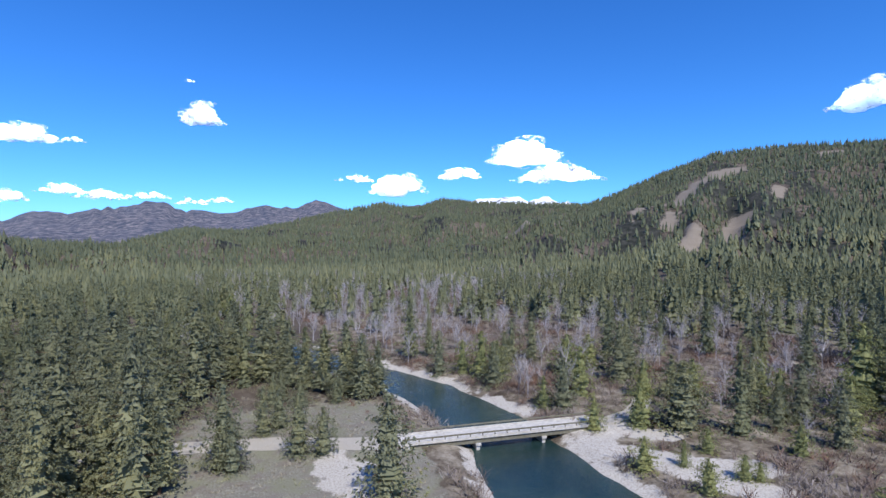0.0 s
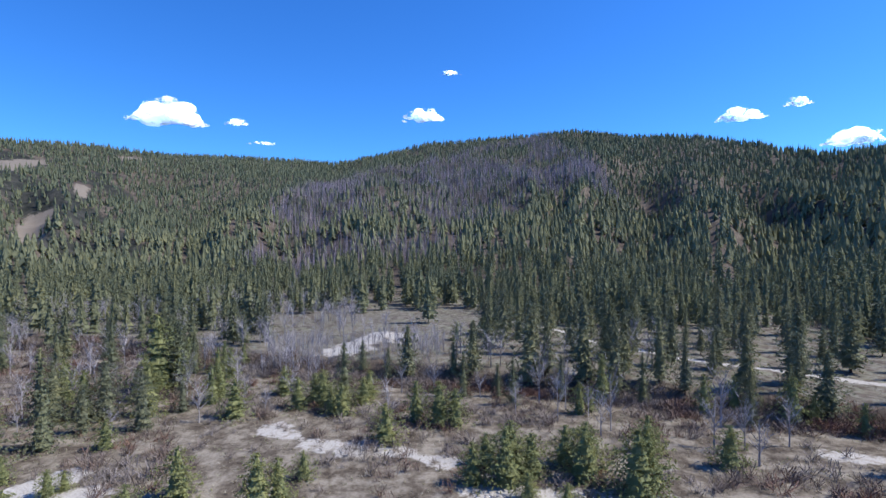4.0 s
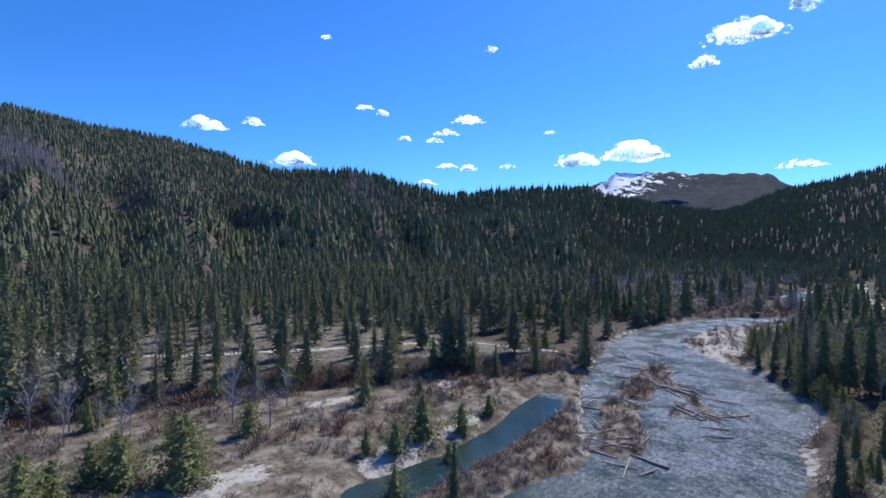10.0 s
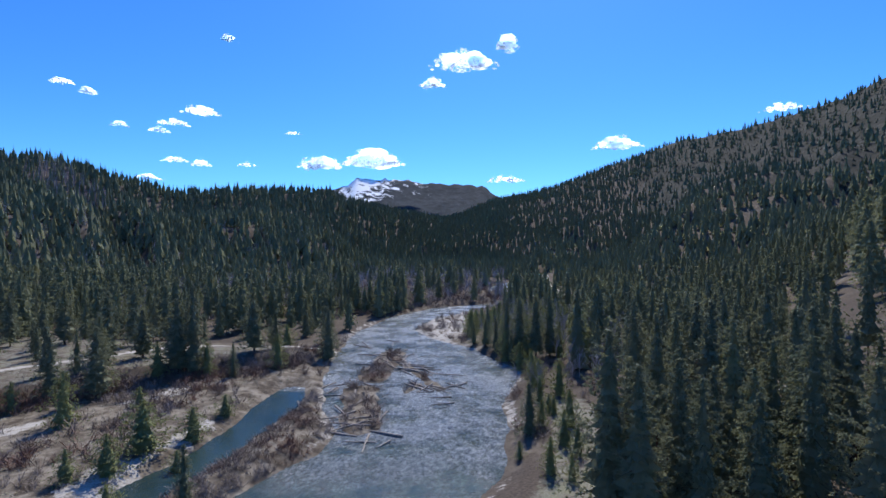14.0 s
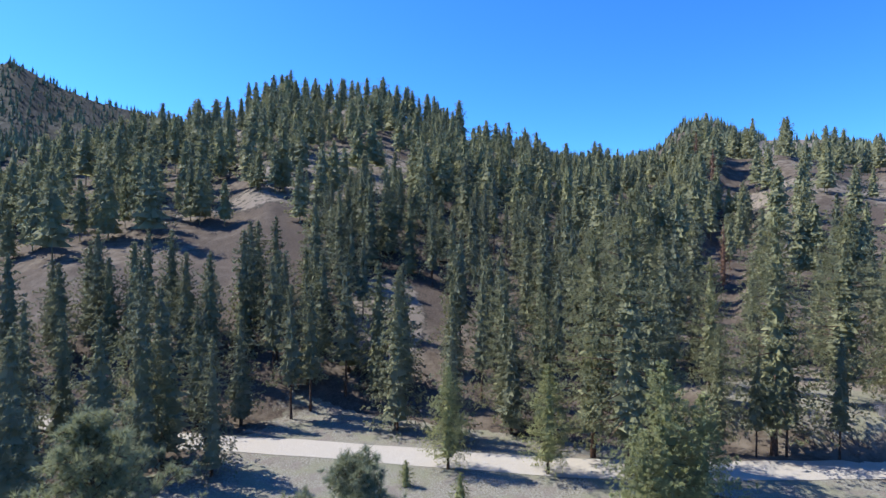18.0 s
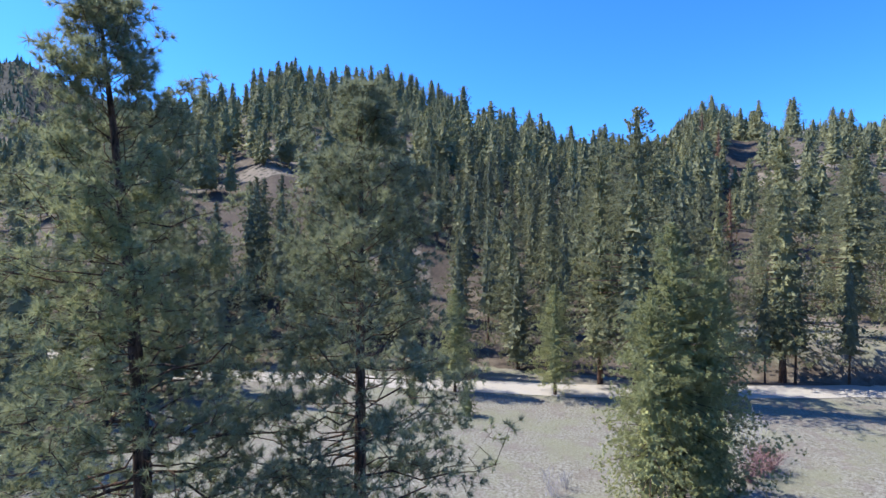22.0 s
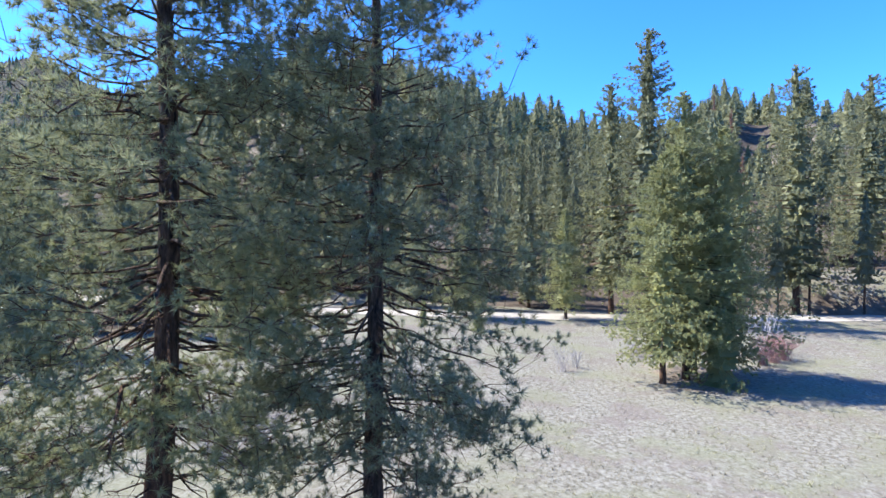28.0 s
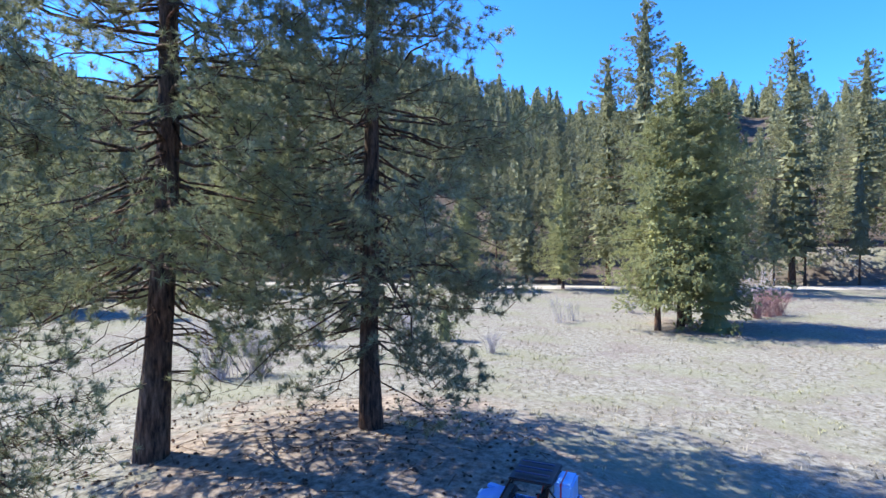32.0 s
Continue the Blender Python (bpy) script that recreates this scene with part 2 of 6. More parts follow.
green = a.ramp(a.noise(7.0, 7.0, None, 0.72), (0.3, (0.12, 0.125, 0.075)), (0.7, (0.25, 0.25, 0.17)))
grass = a.mix(a.math("MULTIPLY", a.smooth(mid, 0.46, 0.62), 0.65), drygrass, green)
brush = a.ramp(a.noise(0.22, 8.0, None, 0.72), (0.38, (0.048, 0.037, 0.029)), (0.47, (0.115, 0.094, 0.072)), (0.6, (0.28, 0.245, 0.195)))
brush = a.mix(a.math("MULTIPLY", a.smooth(fine, 0.4, 0.7), 0.5), brush, (0.165, 0.133, 0.098))
sand = a.ramp(a.noise(3.0, 8.0, None, 0.7), (0.3, (0.22, 0.19, 0.16)), (0.48, (0.40, 0.37, 0.33)), (0.7, (0.55, 0.52, 0.47)))
bare = a.ramp(a.noise(0.10, 9.0, None, 0.74), (0.38, (0.014, 0.017, 0.013)), (0.5, (0.034, 0.036, 0.03)), (0.66, (0.08, 0.075, 0.066)))
c = a.mix(a.smooth(big, 0.4, 0.6), duff, a.mix(0.5, duff, brush))
edge = a.math("MULTIPLY", a.math("SUBTRACT", a.noise(0.35, 8.0, None, 0.72), 0.5), 2.2)
litter = a.ramp(a.noise(4.0, 7.0, None, 0.7), (0.34, (0.085, 0.066, 0.05)), (0.48, (0.215, 0.172, 0.132)), (0.66, (0.35, 0.295, 0.228)))
for nm, col in (("bare", bare), ("scar", a.mix(0.52, bare, (0.36, 0.3, 0.24))), ("brush", brush), ("grass", grass), ("litter", litter), ("sand", sand)):
    c = a.mix(a.smooth(a.math("ADD", a.attr(nm), edge), 0.35, 0.65), c, col)
# Rock and woods far off: blue of the distance haze is in these tones.
hazed_rock = a.ramp(a.noise(0.03, 9.0, None, 0.76), (0.36, (0.028, 0.046, 0.07)), (0.48, (0.08, 0.085, 0.11)), (0.6, (0.22, 0.195, 0.2)))
hazed_woods = a.ramp(a.noise(0.02, 9.0, None, 0.76), (0.38, (0.009, 0.016, 0.022)), (0.5, (0.022, 0.032, 0.042)), (0.66, (0.05, 0.056, 0.07)))
far = a.mix(a.attr("rock"), hazed_woods, hazed_rock)
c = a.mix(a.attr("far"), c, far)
snow = a.smooth(a.math("ADD", a.attr("snow"), a.math("SUBTRACT", a.noise(0.014, 9.0, None, 0.72), 0.5)), 0.38, 0.42)
c = a.mix(snow, c, (0.85, 0.87, 0.9))
M_GROUND = a.done(c)
a.bump(fine, 0.6, 0.12)

a = Mat("gravel road", 0.95, 0.15)
M_ROAD = a.done(a.mix(a.smooth(a.noise(0.35, 4.0), 0.4, 0.7), a.ramp(a.noise(8.0, 6.0), (0.3, (0.29, 0.265, 0.225)), (0.7, (0.45, 0.41, 0.35))), (0.36, 0.33, 0.28)))
a.bump(a.noise(12.0, 4.0), 0.4, 0.03)

a = Mat("river water", 0.28, 0.5)
a.b.inputs["IOR"].default_value = 1.33
wv = a.n.new("ShaderNodeMapping")
a.l.new(a.pos, wv.inputs[0])
wv.inputs["Scale"].default_value = (1.0, 0.55, 1.0)
deep = a.ramp(a.noise(0.05, 3.0), (0.35, (0.012, 0.03, 0.03)), (0.7, (0.035, 0.06, 0.05)))
glint_xyz = a.n.new("ShaderNodeSeparateXYZ")
a.l.new(a.pos, glint_xyz.inputs[0])
shoal_glint = a.math("MULTIPLY", a.smooth(a.math("MULTIPLY", glint_xyz.outputs[1], -1.0), 55.0, 100.0), a.smooth(a.noise(0.09, 5.0, None, 0.7), 0.3, 0.6))
still = a.math("MAXIMUM", a.smooth(a.math("MULTIPLY", glint_xyz.outputs[0], -1.0), -50.0, -46.0), a.smooth(a.math("MULTIPLY", glint_xyz.outputs[1], -1.0), 112.0, 118.0))
shoal_glint = a.math("MULTIPLY", shoal_glint, still)
# Pale speckle on the southern reach: sun glitter and foam put into the colour.
deep = a.mix(shoal_glint, deep, a.ramp(a.noise(1.6, 6.0, wv.outputs[0], 0.75), (0.34, (0.14, 0.16, 0.177)), (0.48, (0.28, 0.31, 0.335)), (0.62, (0.6, 0.64, 0.67))))
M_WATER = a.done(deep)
rough_water = a.math("ADD", a.math("MULTIPLY", shoal_glint, 0.92), 0.08)
a.l.new(a.math("ADD", a.math("MULTIPLY", shoal_glint, 0.22), 0.07), a.b.inputs["Roughness"])
a.bump(a.math("MULTIPLY", rough_water, a.math("ADD", a.noise(1.8, 6.0, wv.outputs[0], 0.75), a.math("MULTIPLY", a.noise(0.25, 2.0, wv.outputs[0]), 1.0))), 1.0, 1.2)
a = Mat("white water", 0.5)
M_FOAM = a.done(a.ramp(a.noise(4.0, 5.0), (0.35, (0.35, 0.4, 0.42)), (0.6, (0.85, 0.87, 0.88))))

a = Mat("bridge concrete", 0.9)
M_CONC = a.done(a.ramp(a.noise(1.2, 6.0), (0.3, (0.36, 0.34, 0.31)), (0.7, (0.58, 0.55, 0.51))))
a = Mat("weathered steel", 0.6)
M_STEEL = a.done(a.ramp(a.noise(2.0, 5.0), (0.3, (0.11, 0.10, 0.07)), (0.7, (0.2, 0.19, 0.15))))
def vapour(name, color, through_, lo, hi):
    """Cloud: light scattered off it and through it, torn to shreds by noise at its edge."""
    a = Mat(name, 1.0, 0.0)
    a.done(color)
    tr = a.n.new("ShaderNodeBsdfTranslucent")
    tr.inputs["Color"].default_value = (*through_, 1)
    both = a.n.new("ShaderNodeAddShader")
    a.l.new(a.b.outputs[0], both.inputs[0])
    a.l.new(tr.outputs[0], both.inputs[1])
    torn = a.n.new("ShaderNodeMixShader")
    a.l.new(a.math("MULTIPLY", a.smooth(a.noise(0.022, 6.0, None, 0.62), lo, hi), 0.85), torn.inputs[0])
    a.l.new(a.n.new("ShaderNodeBsdfTransparent").outputs[0], torn.inputs[1])
    a.l.new(both.outputs[0], torn.inputs[2])
    a.l.new(torn.outputs[0], a.n["Material Output"].inputs[0])
    return a.m


M_CLOUD = vapour("cloud", (0.48, 0.49, 0.5), (0.92, 0.92, 0.94), 0.25, 0.5)
M_WISP = vapour("cloud wisps", (0.46, 0.47, 0.49), (0.86, 0.87, 0.89), 0.46, 0.68)

# ---- the lie of the land ----
def mesh_np(name, v, f, mat, smooth=False):
    """A mesh from arrays of places and of triangles."""
    me = bpy.data.meshes.new(name)
    v, f = np.ascontiguousarray(v, np.float32), np.ascontiguousarray(f, np.int32)
    me.vertices.add(len(v))
    me.vertices.foreach_set("co", v.ravel())
    k = f.shape[1]
    me.loops.add(f.size)
    me.loops.foreach_set("vertex_index", f.ravel())
    me.polygons.add(len(f))
    me.polygons.foreach_set("loop_start", np.arange(0, f.size, k, dtype=np.int32))
    me.polygons.foreach_set("use_smooth", np.full(len(f), smooth))
    me.materials.append(mat)
    me.update(calc_edges=True)
    return me


def vnoise(x, y, seed=0):
    """Smooth value noise of about -1 to 1, for arrays."""
    xi, yi = np.floor(x).astype(np.int64), np.floor(y).astype(np.int64)
    fx, fy = x - xi, y - yi
    fx, fy = fx * fx * (3 - 2 * fx), fy * fy * (3 - 2 * fy)

    def h(i, j):
        n = (i * 374761393 + j * 668265263 + seed * 974634777) & 0xFFFFFFFF
        n = ((n ^ (n >> 13)) * 1274126177) & 0xFFFFFFFF
        return ((n ^ (n >> 16)) & 0xFFFF) / 32767.5 - 1
    a, b, c, d = h(xi, yi), h(xi + 1, yi), h(xi, yi + 1), h(xi + 1, yi + 1)
    return (a * (1 - fx) + b * fx) * (1 - fy) + (c * (1 - fx) + d * fx) * fy


def fbm(x, y, octaves=4, seed=0):
    out, amp = 0.0, 0.55
    for k in range(octaves):
        out = out + amp * vnoise(x * 2**k + 17.3 * k, y * 2**k - 9.1 * k, seed + k)
        amp *= 0.5
    return out


def step(e0, e1, v):
    t = np.clip((v - e0) / (e1 - e0), 0, 1)
    return t * t * (3 - 2 * t)


# ridges round the valley: azimuth, height angle of the treetops, distance of the crest, distance of the foot
MAIN_W = [(290, 8.1, 900, 110), (305, 6, 950, 160), (320, 3.5, 1050, 300), (335, 1.2, 1150, 420), (346.4, .7, 1250, 520), (352.5, 2.2, 1400, 600),
          (357.7, 2.0, 1500, 650), (362.7, 3.05, 1600, 700), (367.3, 4.1, 1650, 700), (372.2, 5.1, 1650, 700), (375.8, 4.5, 1700, 690)]
MAIN_N = [(378.9, 5.6, 1750, 650), (382.6, 5.1, 1750, 600), (390.5, 4.95, 1650, 480), (394, 4.7, 1600, 420), (396.8, 5.7, 1550, 380),
          (401.7, 7.7, 1520, 330), (406.2, 9.2, 1500, 300), (412, 9.5, 1500, 285), (418.8, 9.1, 1520, 275), (425, 9.2, 1560, 270),
          (430, 9.1, 1580, 265), (434.5, 8.9, 1580, 260), (439, 9.8, 1500, 260), (444.5, 11.1, 1440, 260)]
MAIN_E = [(94, 11.7, 1420, 265), (100, 12.05, 1400, 270), (105.7, 11.2, 1380, 280), (112.4, 10.6, 1320, 300), (117.2, 9.4, 1240, 320),
          (121.8, 8.05, 1150, 340), (125.7, 8.2, 1080, 360), (130.1, 8.4, 960, 380), (134.6, 7.2, 930, 400), (137.9, 6.45, 900, 420), (140.7, 5.7, 880, 430),
          (145, 6.2, 880, 440), (151.8, 6.4, 900, 450), (155.3, 6.25, 940, 470), (157.4, 5.4, 1020, 500), (162.4, 4.15, 1300, 620), (167.6, 3.2, 1400, 620)]
MAIN_S = [(169.5, 3.7, 1450, 600), (172.8, 5.2, 1500, 550), (177.7, 6.15, 1450, 450), (182, 7.5, 1400, 380), (188.1, 9.1, 1400, 330), (191.1, 10.2, 1400, 300),
          (197.6, 11.0, 1350, 250), (205.1, 12.6, 1250, 220), (208.3, 14.1, 1180, 210), (210.3, 14.9, 1150, 200), (213, 13.6, 1150, 190), (216.2, 12.6, 1150, 180),
          (221.3, 12.2, 1150, 150), (235, 12, 1100, 150), (250, 11, 1000, 140), (262, 10, 900, 120), (268.7, 9.2, 900, 120)]
MAIN_G = [(271.9, 10.2, 900, 115), (274, 12.6, 900, 115), (277.1, 12.4, 900, 115), (280.9, 9.6, 900, 110), (285, 9.3, 900, 110)]
NEAR_HILL = [(200, .5, 250), (207, 5, 300), (213, 9.5, 340), (218.5, 11.8, 370), (222.8, 13.4, 390), (227.5, 14.5, 400), (231.2, 17.2, 420), (236.5, 17.0, 440),
             (241.5, 17.6, 450), (247.8, 15.9, 430), (252.6, 14.2, 400), (257, 12.9, 370), (261.5, 10.7, 350), (266, 9.9, 350), (268.7, 9.2, 350), (274, 7.0, 360),
             (284, 5, 360), (300, 3, 360), (315, 0, 360)]
FAR = [(8.5, 3.7), (24, 5.15), (30, 4.95), (40, 2), (140, 2), (152, 5.5), (155.6, 6.25), (158.1, 7.05), (161, 7.3), (164.6, 6.7), (168.8, 6.85), (171.5, 6.4),
       (174, 5), (185, 3), (230, 2), (320, 1.5), (338.4, 2.2), (340.6, 2.9), (343, 3.0), (346.4, 3.6), (349.4, 4.3), (352.5, 3.6), (356, 3.35), (359.6, 4.35),
       (362.7, 3.95), (365, 4.7)]
EYE = 36.0


def around(az, rows, col):
    r = sorted((k[0] % 360, k[col]) for k in rows)
    return np.interp(az, [k[0] for k in r], [k[1] for k in r], period=360)


MAIN = MAIN_W + MAIN_N + MAIN_E + MAIN_S + MAIN_G
CREST_AZ = np.linspace(0, 360, 1441)
_el, _r, _ft = (around(CREST_AZ, MAIN, k) for k in (1, 2, 3))
_tree = 16 - 12 * step(180, 188, CREST_AZ) * (1 - step(216, 226, CREST_AZ)) - 13 * step(278.5, 281, CREST_AZ) * (1 - step(292, 300, CREST_AZ))
_z = EYE + _r * np.tan(np.radians(_el)) - _tree
_nel, _nr = (around(CREST_AZ, NEAR_HILL, k) for k in (1, 2))
_nz = np.maximum(0, 31 + _nr * np.tan(np.radians(_nel)) - 24) * step(198, 206, CREST_AZ) * (1 - step(305, 315, CREST_AZ))
_fz = EYE + 4000 * np.tan(np.radians(around(CREST_AZ, FAR, 1))) + 38 * fbm(CREST_AZ * .9, CREST_AZ * 0 + .5, 5, 19) + 26 * np.abs(fbm(CREST_AZ * 1.7, CREST_AZ * 0 + 3.5, 5, 23))

# the river: places along its middle and half its width
RIVER = [(-20, 235, 9), (2, 200, 9), (18, 168, 9), (34, 141, 7), (43, 120, 7.5), (47.5, 92, 8.5), (47.5, 78, 8), (46, 62, 9.5), (45, 45, 11), (42, 15, 12), (38, -15, 13),
         (30, -50, 14), (21, -78, 15), (22, -95, 16), (29, -112, 19.5), (34, -138, 26), (46, -162, 22), (59, -183, 15), (66, -205, 11), (67, -240, 10),
         (57, -275, 11), (38, -298, 9), (15, -303, 9), (-2, -318, 8), (2, -350, 8), (20, -374, 8), (46, -402, 9), (44, -450, 9), (35, -500, 9), (15, -560, 9)]
POND = [(55, -52, 4.4), (54.5, -62, 3.6), (53.5, -72, 3.0), (54.5, -86, 3.2), (57.5, -104, 4.2), (60, -114, 2.8)]
ISLES = [(50, -161, 45, -128, 4.5), (44, -118, 34, -93, 4.6), (45, -151, 25, -122, 1.6), (31, -128, 33, -118, 1.2)]
ROAD = [(12, -520), (8, -440), (0, -380), (-21, -302), (-39, -258), (-42, -210), (-46, -160), (-52, -120), (-58, -88), (-64, -61), (-67.5, -46), (-71, -26), (-74.5, -8), (-81, 11),
        (-88, 28), (-94, 45), (-97, 62), (-90, 78), (-70, 90), (-40, 95), (-15, 93), (3, 90), (16, 85.5), (26, 82)]
ROAD_EAST = [(66, 79.8), (72, 80.5), (80, 84), (88, 92)]
TRACK = [(60, -160), (80, -153), (97, -147), (110, -136), (126, -108), (141, -86), (155, -67), (176, -49), (200, -41), (228, -20)]
BENCH = [(-135, 72), (-125, 80), (-113, 91), (-105, 98), (-59, 118), (-20, 133), (20, 139), (59, 151), (110, 170), (250, 190)]


def near_line(x, y, pts):
    """The distance to a line of places, and the width there if the places give one."""
    best, wide = np.full(np.shape(x), 1e9), np.zeros(np.shape(x))
    for p, q in zip(pts, pts[1:]):
        d = np.subtract(q[:2], p[:2])
        t = np.clip(((x - p[0]) * d[0] + (y - p[1]) * d[1]) / (d @ d), 0, 1)
        s = np.hypot(x - p[0] - t * d[0], y - p[1] - t * d[1])
        w = (p[2] + (q[2] - p[2]) * t) if len(p) > 2 else 0.0 * t
        # compare by distance from the edge, so that wide reaches win
        better = s - w < best - wide
        best, wide = np.where(better, s, best), np.where(better, w, wide)
    return best, wide


def polar(x, y):
    return np.degrees(np.arctan2(x, y)) % 360, np.hypot(x, y)


def hills(x, y):
    """Height of the hills alone, how far up the main slope (0 to 1), and up the near hill."""
    az, r = polar(x, y)
    cr, cz, ft = np.interp(az, CREST_AZ, _r), np.interp(az, CREST_AZ, _z), np.interp(az, CREST_AZ, _ft)
    u = (r - ft) / (cr - ft)
    uu = np.clip(u, 0, 1)
    # spurs run down from the crest, with draws between them
    spur = 1 - 2 * np.abs(vnoise(az / 5.2 + 1.3 * fbm(x / 380, y / 380, 3, 4), uu * 1.1, 2))
    gully = (fbm(x / 240, y / 240, 5, 3) * 46 + spur * 26) * np.minimum(1, uu * 2.6) * np.clip((1.0 - u) * 1.6, 0, 1)
    main = np.where(u < 1, cz * uu**1.5 + gully, cz * (1 - 0.55 * step(1, 1.7, u)))
    nr, nz = np.interp(az, CREST_AZ, _nr), np.interp(az, CREST_AZ, _nz)
    w = (r - 98) / (nr - 98)
    ww = np.clip(w, 0, 1)
    g2 = fbm(x / 60, y / 60, 4, 9) * 9 * np.minimum(1, ww * 4) * np.clip(1 - w, 0, 1)
    near = np.where(w < 1, nz * ww**1.0 + g2 * step(5, 40, nz), nz * (1 - 0.6 * step(1, 1.6, w)))
    fz = np.interp(az, CREST_AZ, _fz)
    v = np.clip((r - 1900) / 2100, 0, 1)
    ripple = (fbm(x / 420, y / 420, 5, 21) - .35 * np.abs(fbm(x / 230, y / 230, 4, 22))) * 150 * v * np.clip(1 - v, 0, 1) * 1.3
    farz = np.where(r < 4000, fz * v**np.where(np.abs(az - 163) < 20, 1.9, 1.1) + ripple, fz * (1 - 0.3 * step(4000, 4700, r)))
    return np.maximum(np.maximum(main, near), farz), u, w, farz > np.maximum(main, near) + 0.5


def grass_bank(x, y):
    """The foot of the slope behind the road, where dry grass grows in the sun."""
    return step(0, 6.5, -91.4 - x + .12 * (y - 20)) * step(9, 14, y) * (1 - step(48, 60, y))


def height(x, y):
    x, y = np.asarray(x, float), np.asarray(y, float)
    h, u, w, _ = hills(x, y)
    flat = 1 - step(0, 6, h)
    az, r = polar(x, y)
    bumps = (fbm(x / 14, y / 14, 3, 5) * 0.35 + fbm(x / 3.1, y / 3.1, 2, 6) * 0.08) * np.clip(r / 60, 0.35, 1)
    rd, _ = near_line(x, y, ROAD)
    re, _ = near_line(x, y, ROAD_EAST)
    rd = np.minimum(rd, re)
    z = h + bumps * step(3, 9, rd)
    bench = np.interp(y, [k[0] for k in BENCH], [k[1] for k in BENCH])
    z = z + 3.2 * step(0, 7, x - bench + 4 * fbm(x / 15, y / 15, 2, 8)) * step(-165, -130, y) * flat
    z = np.maximum(z, grass_bank(x, y) * 5.6)
    z = z + 3.5 * np.exp(-(((x - 172) / 17) ** 2 + ((y - 22) / 9) ** 2))
    rw, hw = near_line(x, y, RIVER)
    edge = rw - hw + fbm(x / 9, y / 9, 3, 11) * 1.6
    pw, ph = near_line(x, y, POND)
    edge = np.minimum(edge, pw - ph + fbm(x / 5, y / 5, 2, 12) * 0.8)
    for ax, ay, bx, by, ih in ISLES:
        s, _ = near_line(x, y, [(ax, ay), (bx, by)])
        edge = np.maximum(edge, np.minimum(1.2, ih - s + fbm(x / 4, y / 4, 2, 13) * 1.5))
    bar, _ = near_line(x, y, [(46, -186), (44, -262)])
    low = 1 - step(13, 22, bar)
    bank = np.where(edge < 0, -1.55 + np.maximum(edge * 0.45, -1.3), -1.55 + 1.75 * step(0, 7, edge))
    keep = step(0, 8, edge)
    z = np.where(edge < 8, bank * (1 - keep) + np.maximum(z, bank) * keep, z)
    z = np.where(edge > 0, z * (1 - low) + np.minimum(z, -1.15 + 0.3 * fbm(x / 8, y / 8, 3, 14)) * low, z)
    z = z + 1.1 * np.exp(-(((x + 11.5) / 11) ** 2 + ((y + 9) / 11) ** 2))      # rise under the old pines
    # low road bank
    return z + 0.35 * (1 - step(3.2, 6.5, rd)) * step(6, 12, edge)


def hz(x, y):
    return float(height(np.array([x]), np.array([y]))[0])


rings = [0.0, 0.6]
while rings[-1] < 4750:
    rings.append(rings[-1] + max(0.8, rings[-1] * (0.012 if rings[-1] < 220 else 0.02)))
rings, spokes = np.array(rings), 720
th = np.linspace(0, 2 * math.pi, spokes, endpoint=False)
gx, gy = (rings[:, None] * np.sin(th)).ravel(), (rings[:, None] * np.cos(th)).ravel()
gz = height(gx, gy)
idx = np.arange(len(rings) * spokes).reshape(len(rings), spokes)
nxt = np.roll(idx, -1, axis=1)
quads = np.stack([idx[:-1], idx[1:], nxt[1:], nxt[:-1]], -1).reshape(-1, 4)[:, ::-1]
gv = np.stack([gx, gy, gz], -1)
g_me = mesh_np("ground", gv, quads, M_GROUND, True)

_h, g_u, g_w, g_far = hills(gv[:, 0], gv[:, 1])
g_az, g_r = polar(gv[:, 0], gv[:, 1])


def sand_mask(x, y):
    rw, hw = near_line(x, y, RIVER)
    m = np.where(y > 30, .9, .5) * np.exp(-(((rw - hw - 1.5) / 2.2) ** 2)) * step(-0.2, 0.3, fbm(x / 22, y / 22, 2, 31) + 0.2 * (y > 40))
    for ax, ay, bx, by, w in ((60, 71, 72, 47, 4.5), (64, 78, 75, 70, 4), (78, -14, 74, -42, 4.5), (96, 8, 88, -4, 3), (102, 30, 92, 12, 2.5), (46, -186, 44, -262, 14), (61, -58, 62, -84, 2.6),
                              (66, 60, 80, 52, 3), (76, -16, 74, -38, 3.4), (88, -92, 82, -103, 3), (92, -84, 94, -70, 2), (172, 22, 158, 30, 8), (184, 14, 160, 26, 6), (40, 140, 58, 95, 2.5)):
        s, _ = near_line(x, y, [(ax, ay), (bx, by)])
        y0 = ay
        m = np.maximum(m, (.92 if y0 > 40 else .72 if w > 7 else .64) * (1 - step(w * 0.4, w * 1.6, s + fbm(x / 7, y / 7, 3, 33) * 3.5)))
    lot = np.hypot((x - 16) / .55, (y - 72) / 1.25)
    m = np.maximum(m, 0.85 * (1 - step(6, 12, lot + fbm(x / 6, y / 6, 3, 34) * 5)))
    s, _ = near_line(x, y, TRACK)
    return np.maximum(m, 0.95 * (1 - step(0.8, 2.2, s)))


def grass_mask(x, y):
    bench = np.interp(y, [k[0] for k in BENCH], [k[1] for k in BENCH])
    east = step(2, 10, x - bench) * step(-170, -140, y) * (1 - step(300, 340, np.hypot(x, y)))
    rd, _ = near_line(x, y, ROAD)
    rw, hw = near_line(x, y, RIVER)
    west = step(4, 12, rw - hw) * (x < 30) * (x > -85) * (1 - step(95, 130, np.abs(y))) * step(2, 6, rd + 3) * (1 - .85 * step(52, 66, np.abs(y)) * step(8, 16, -x))
    return np.maximum(east * .5, west)


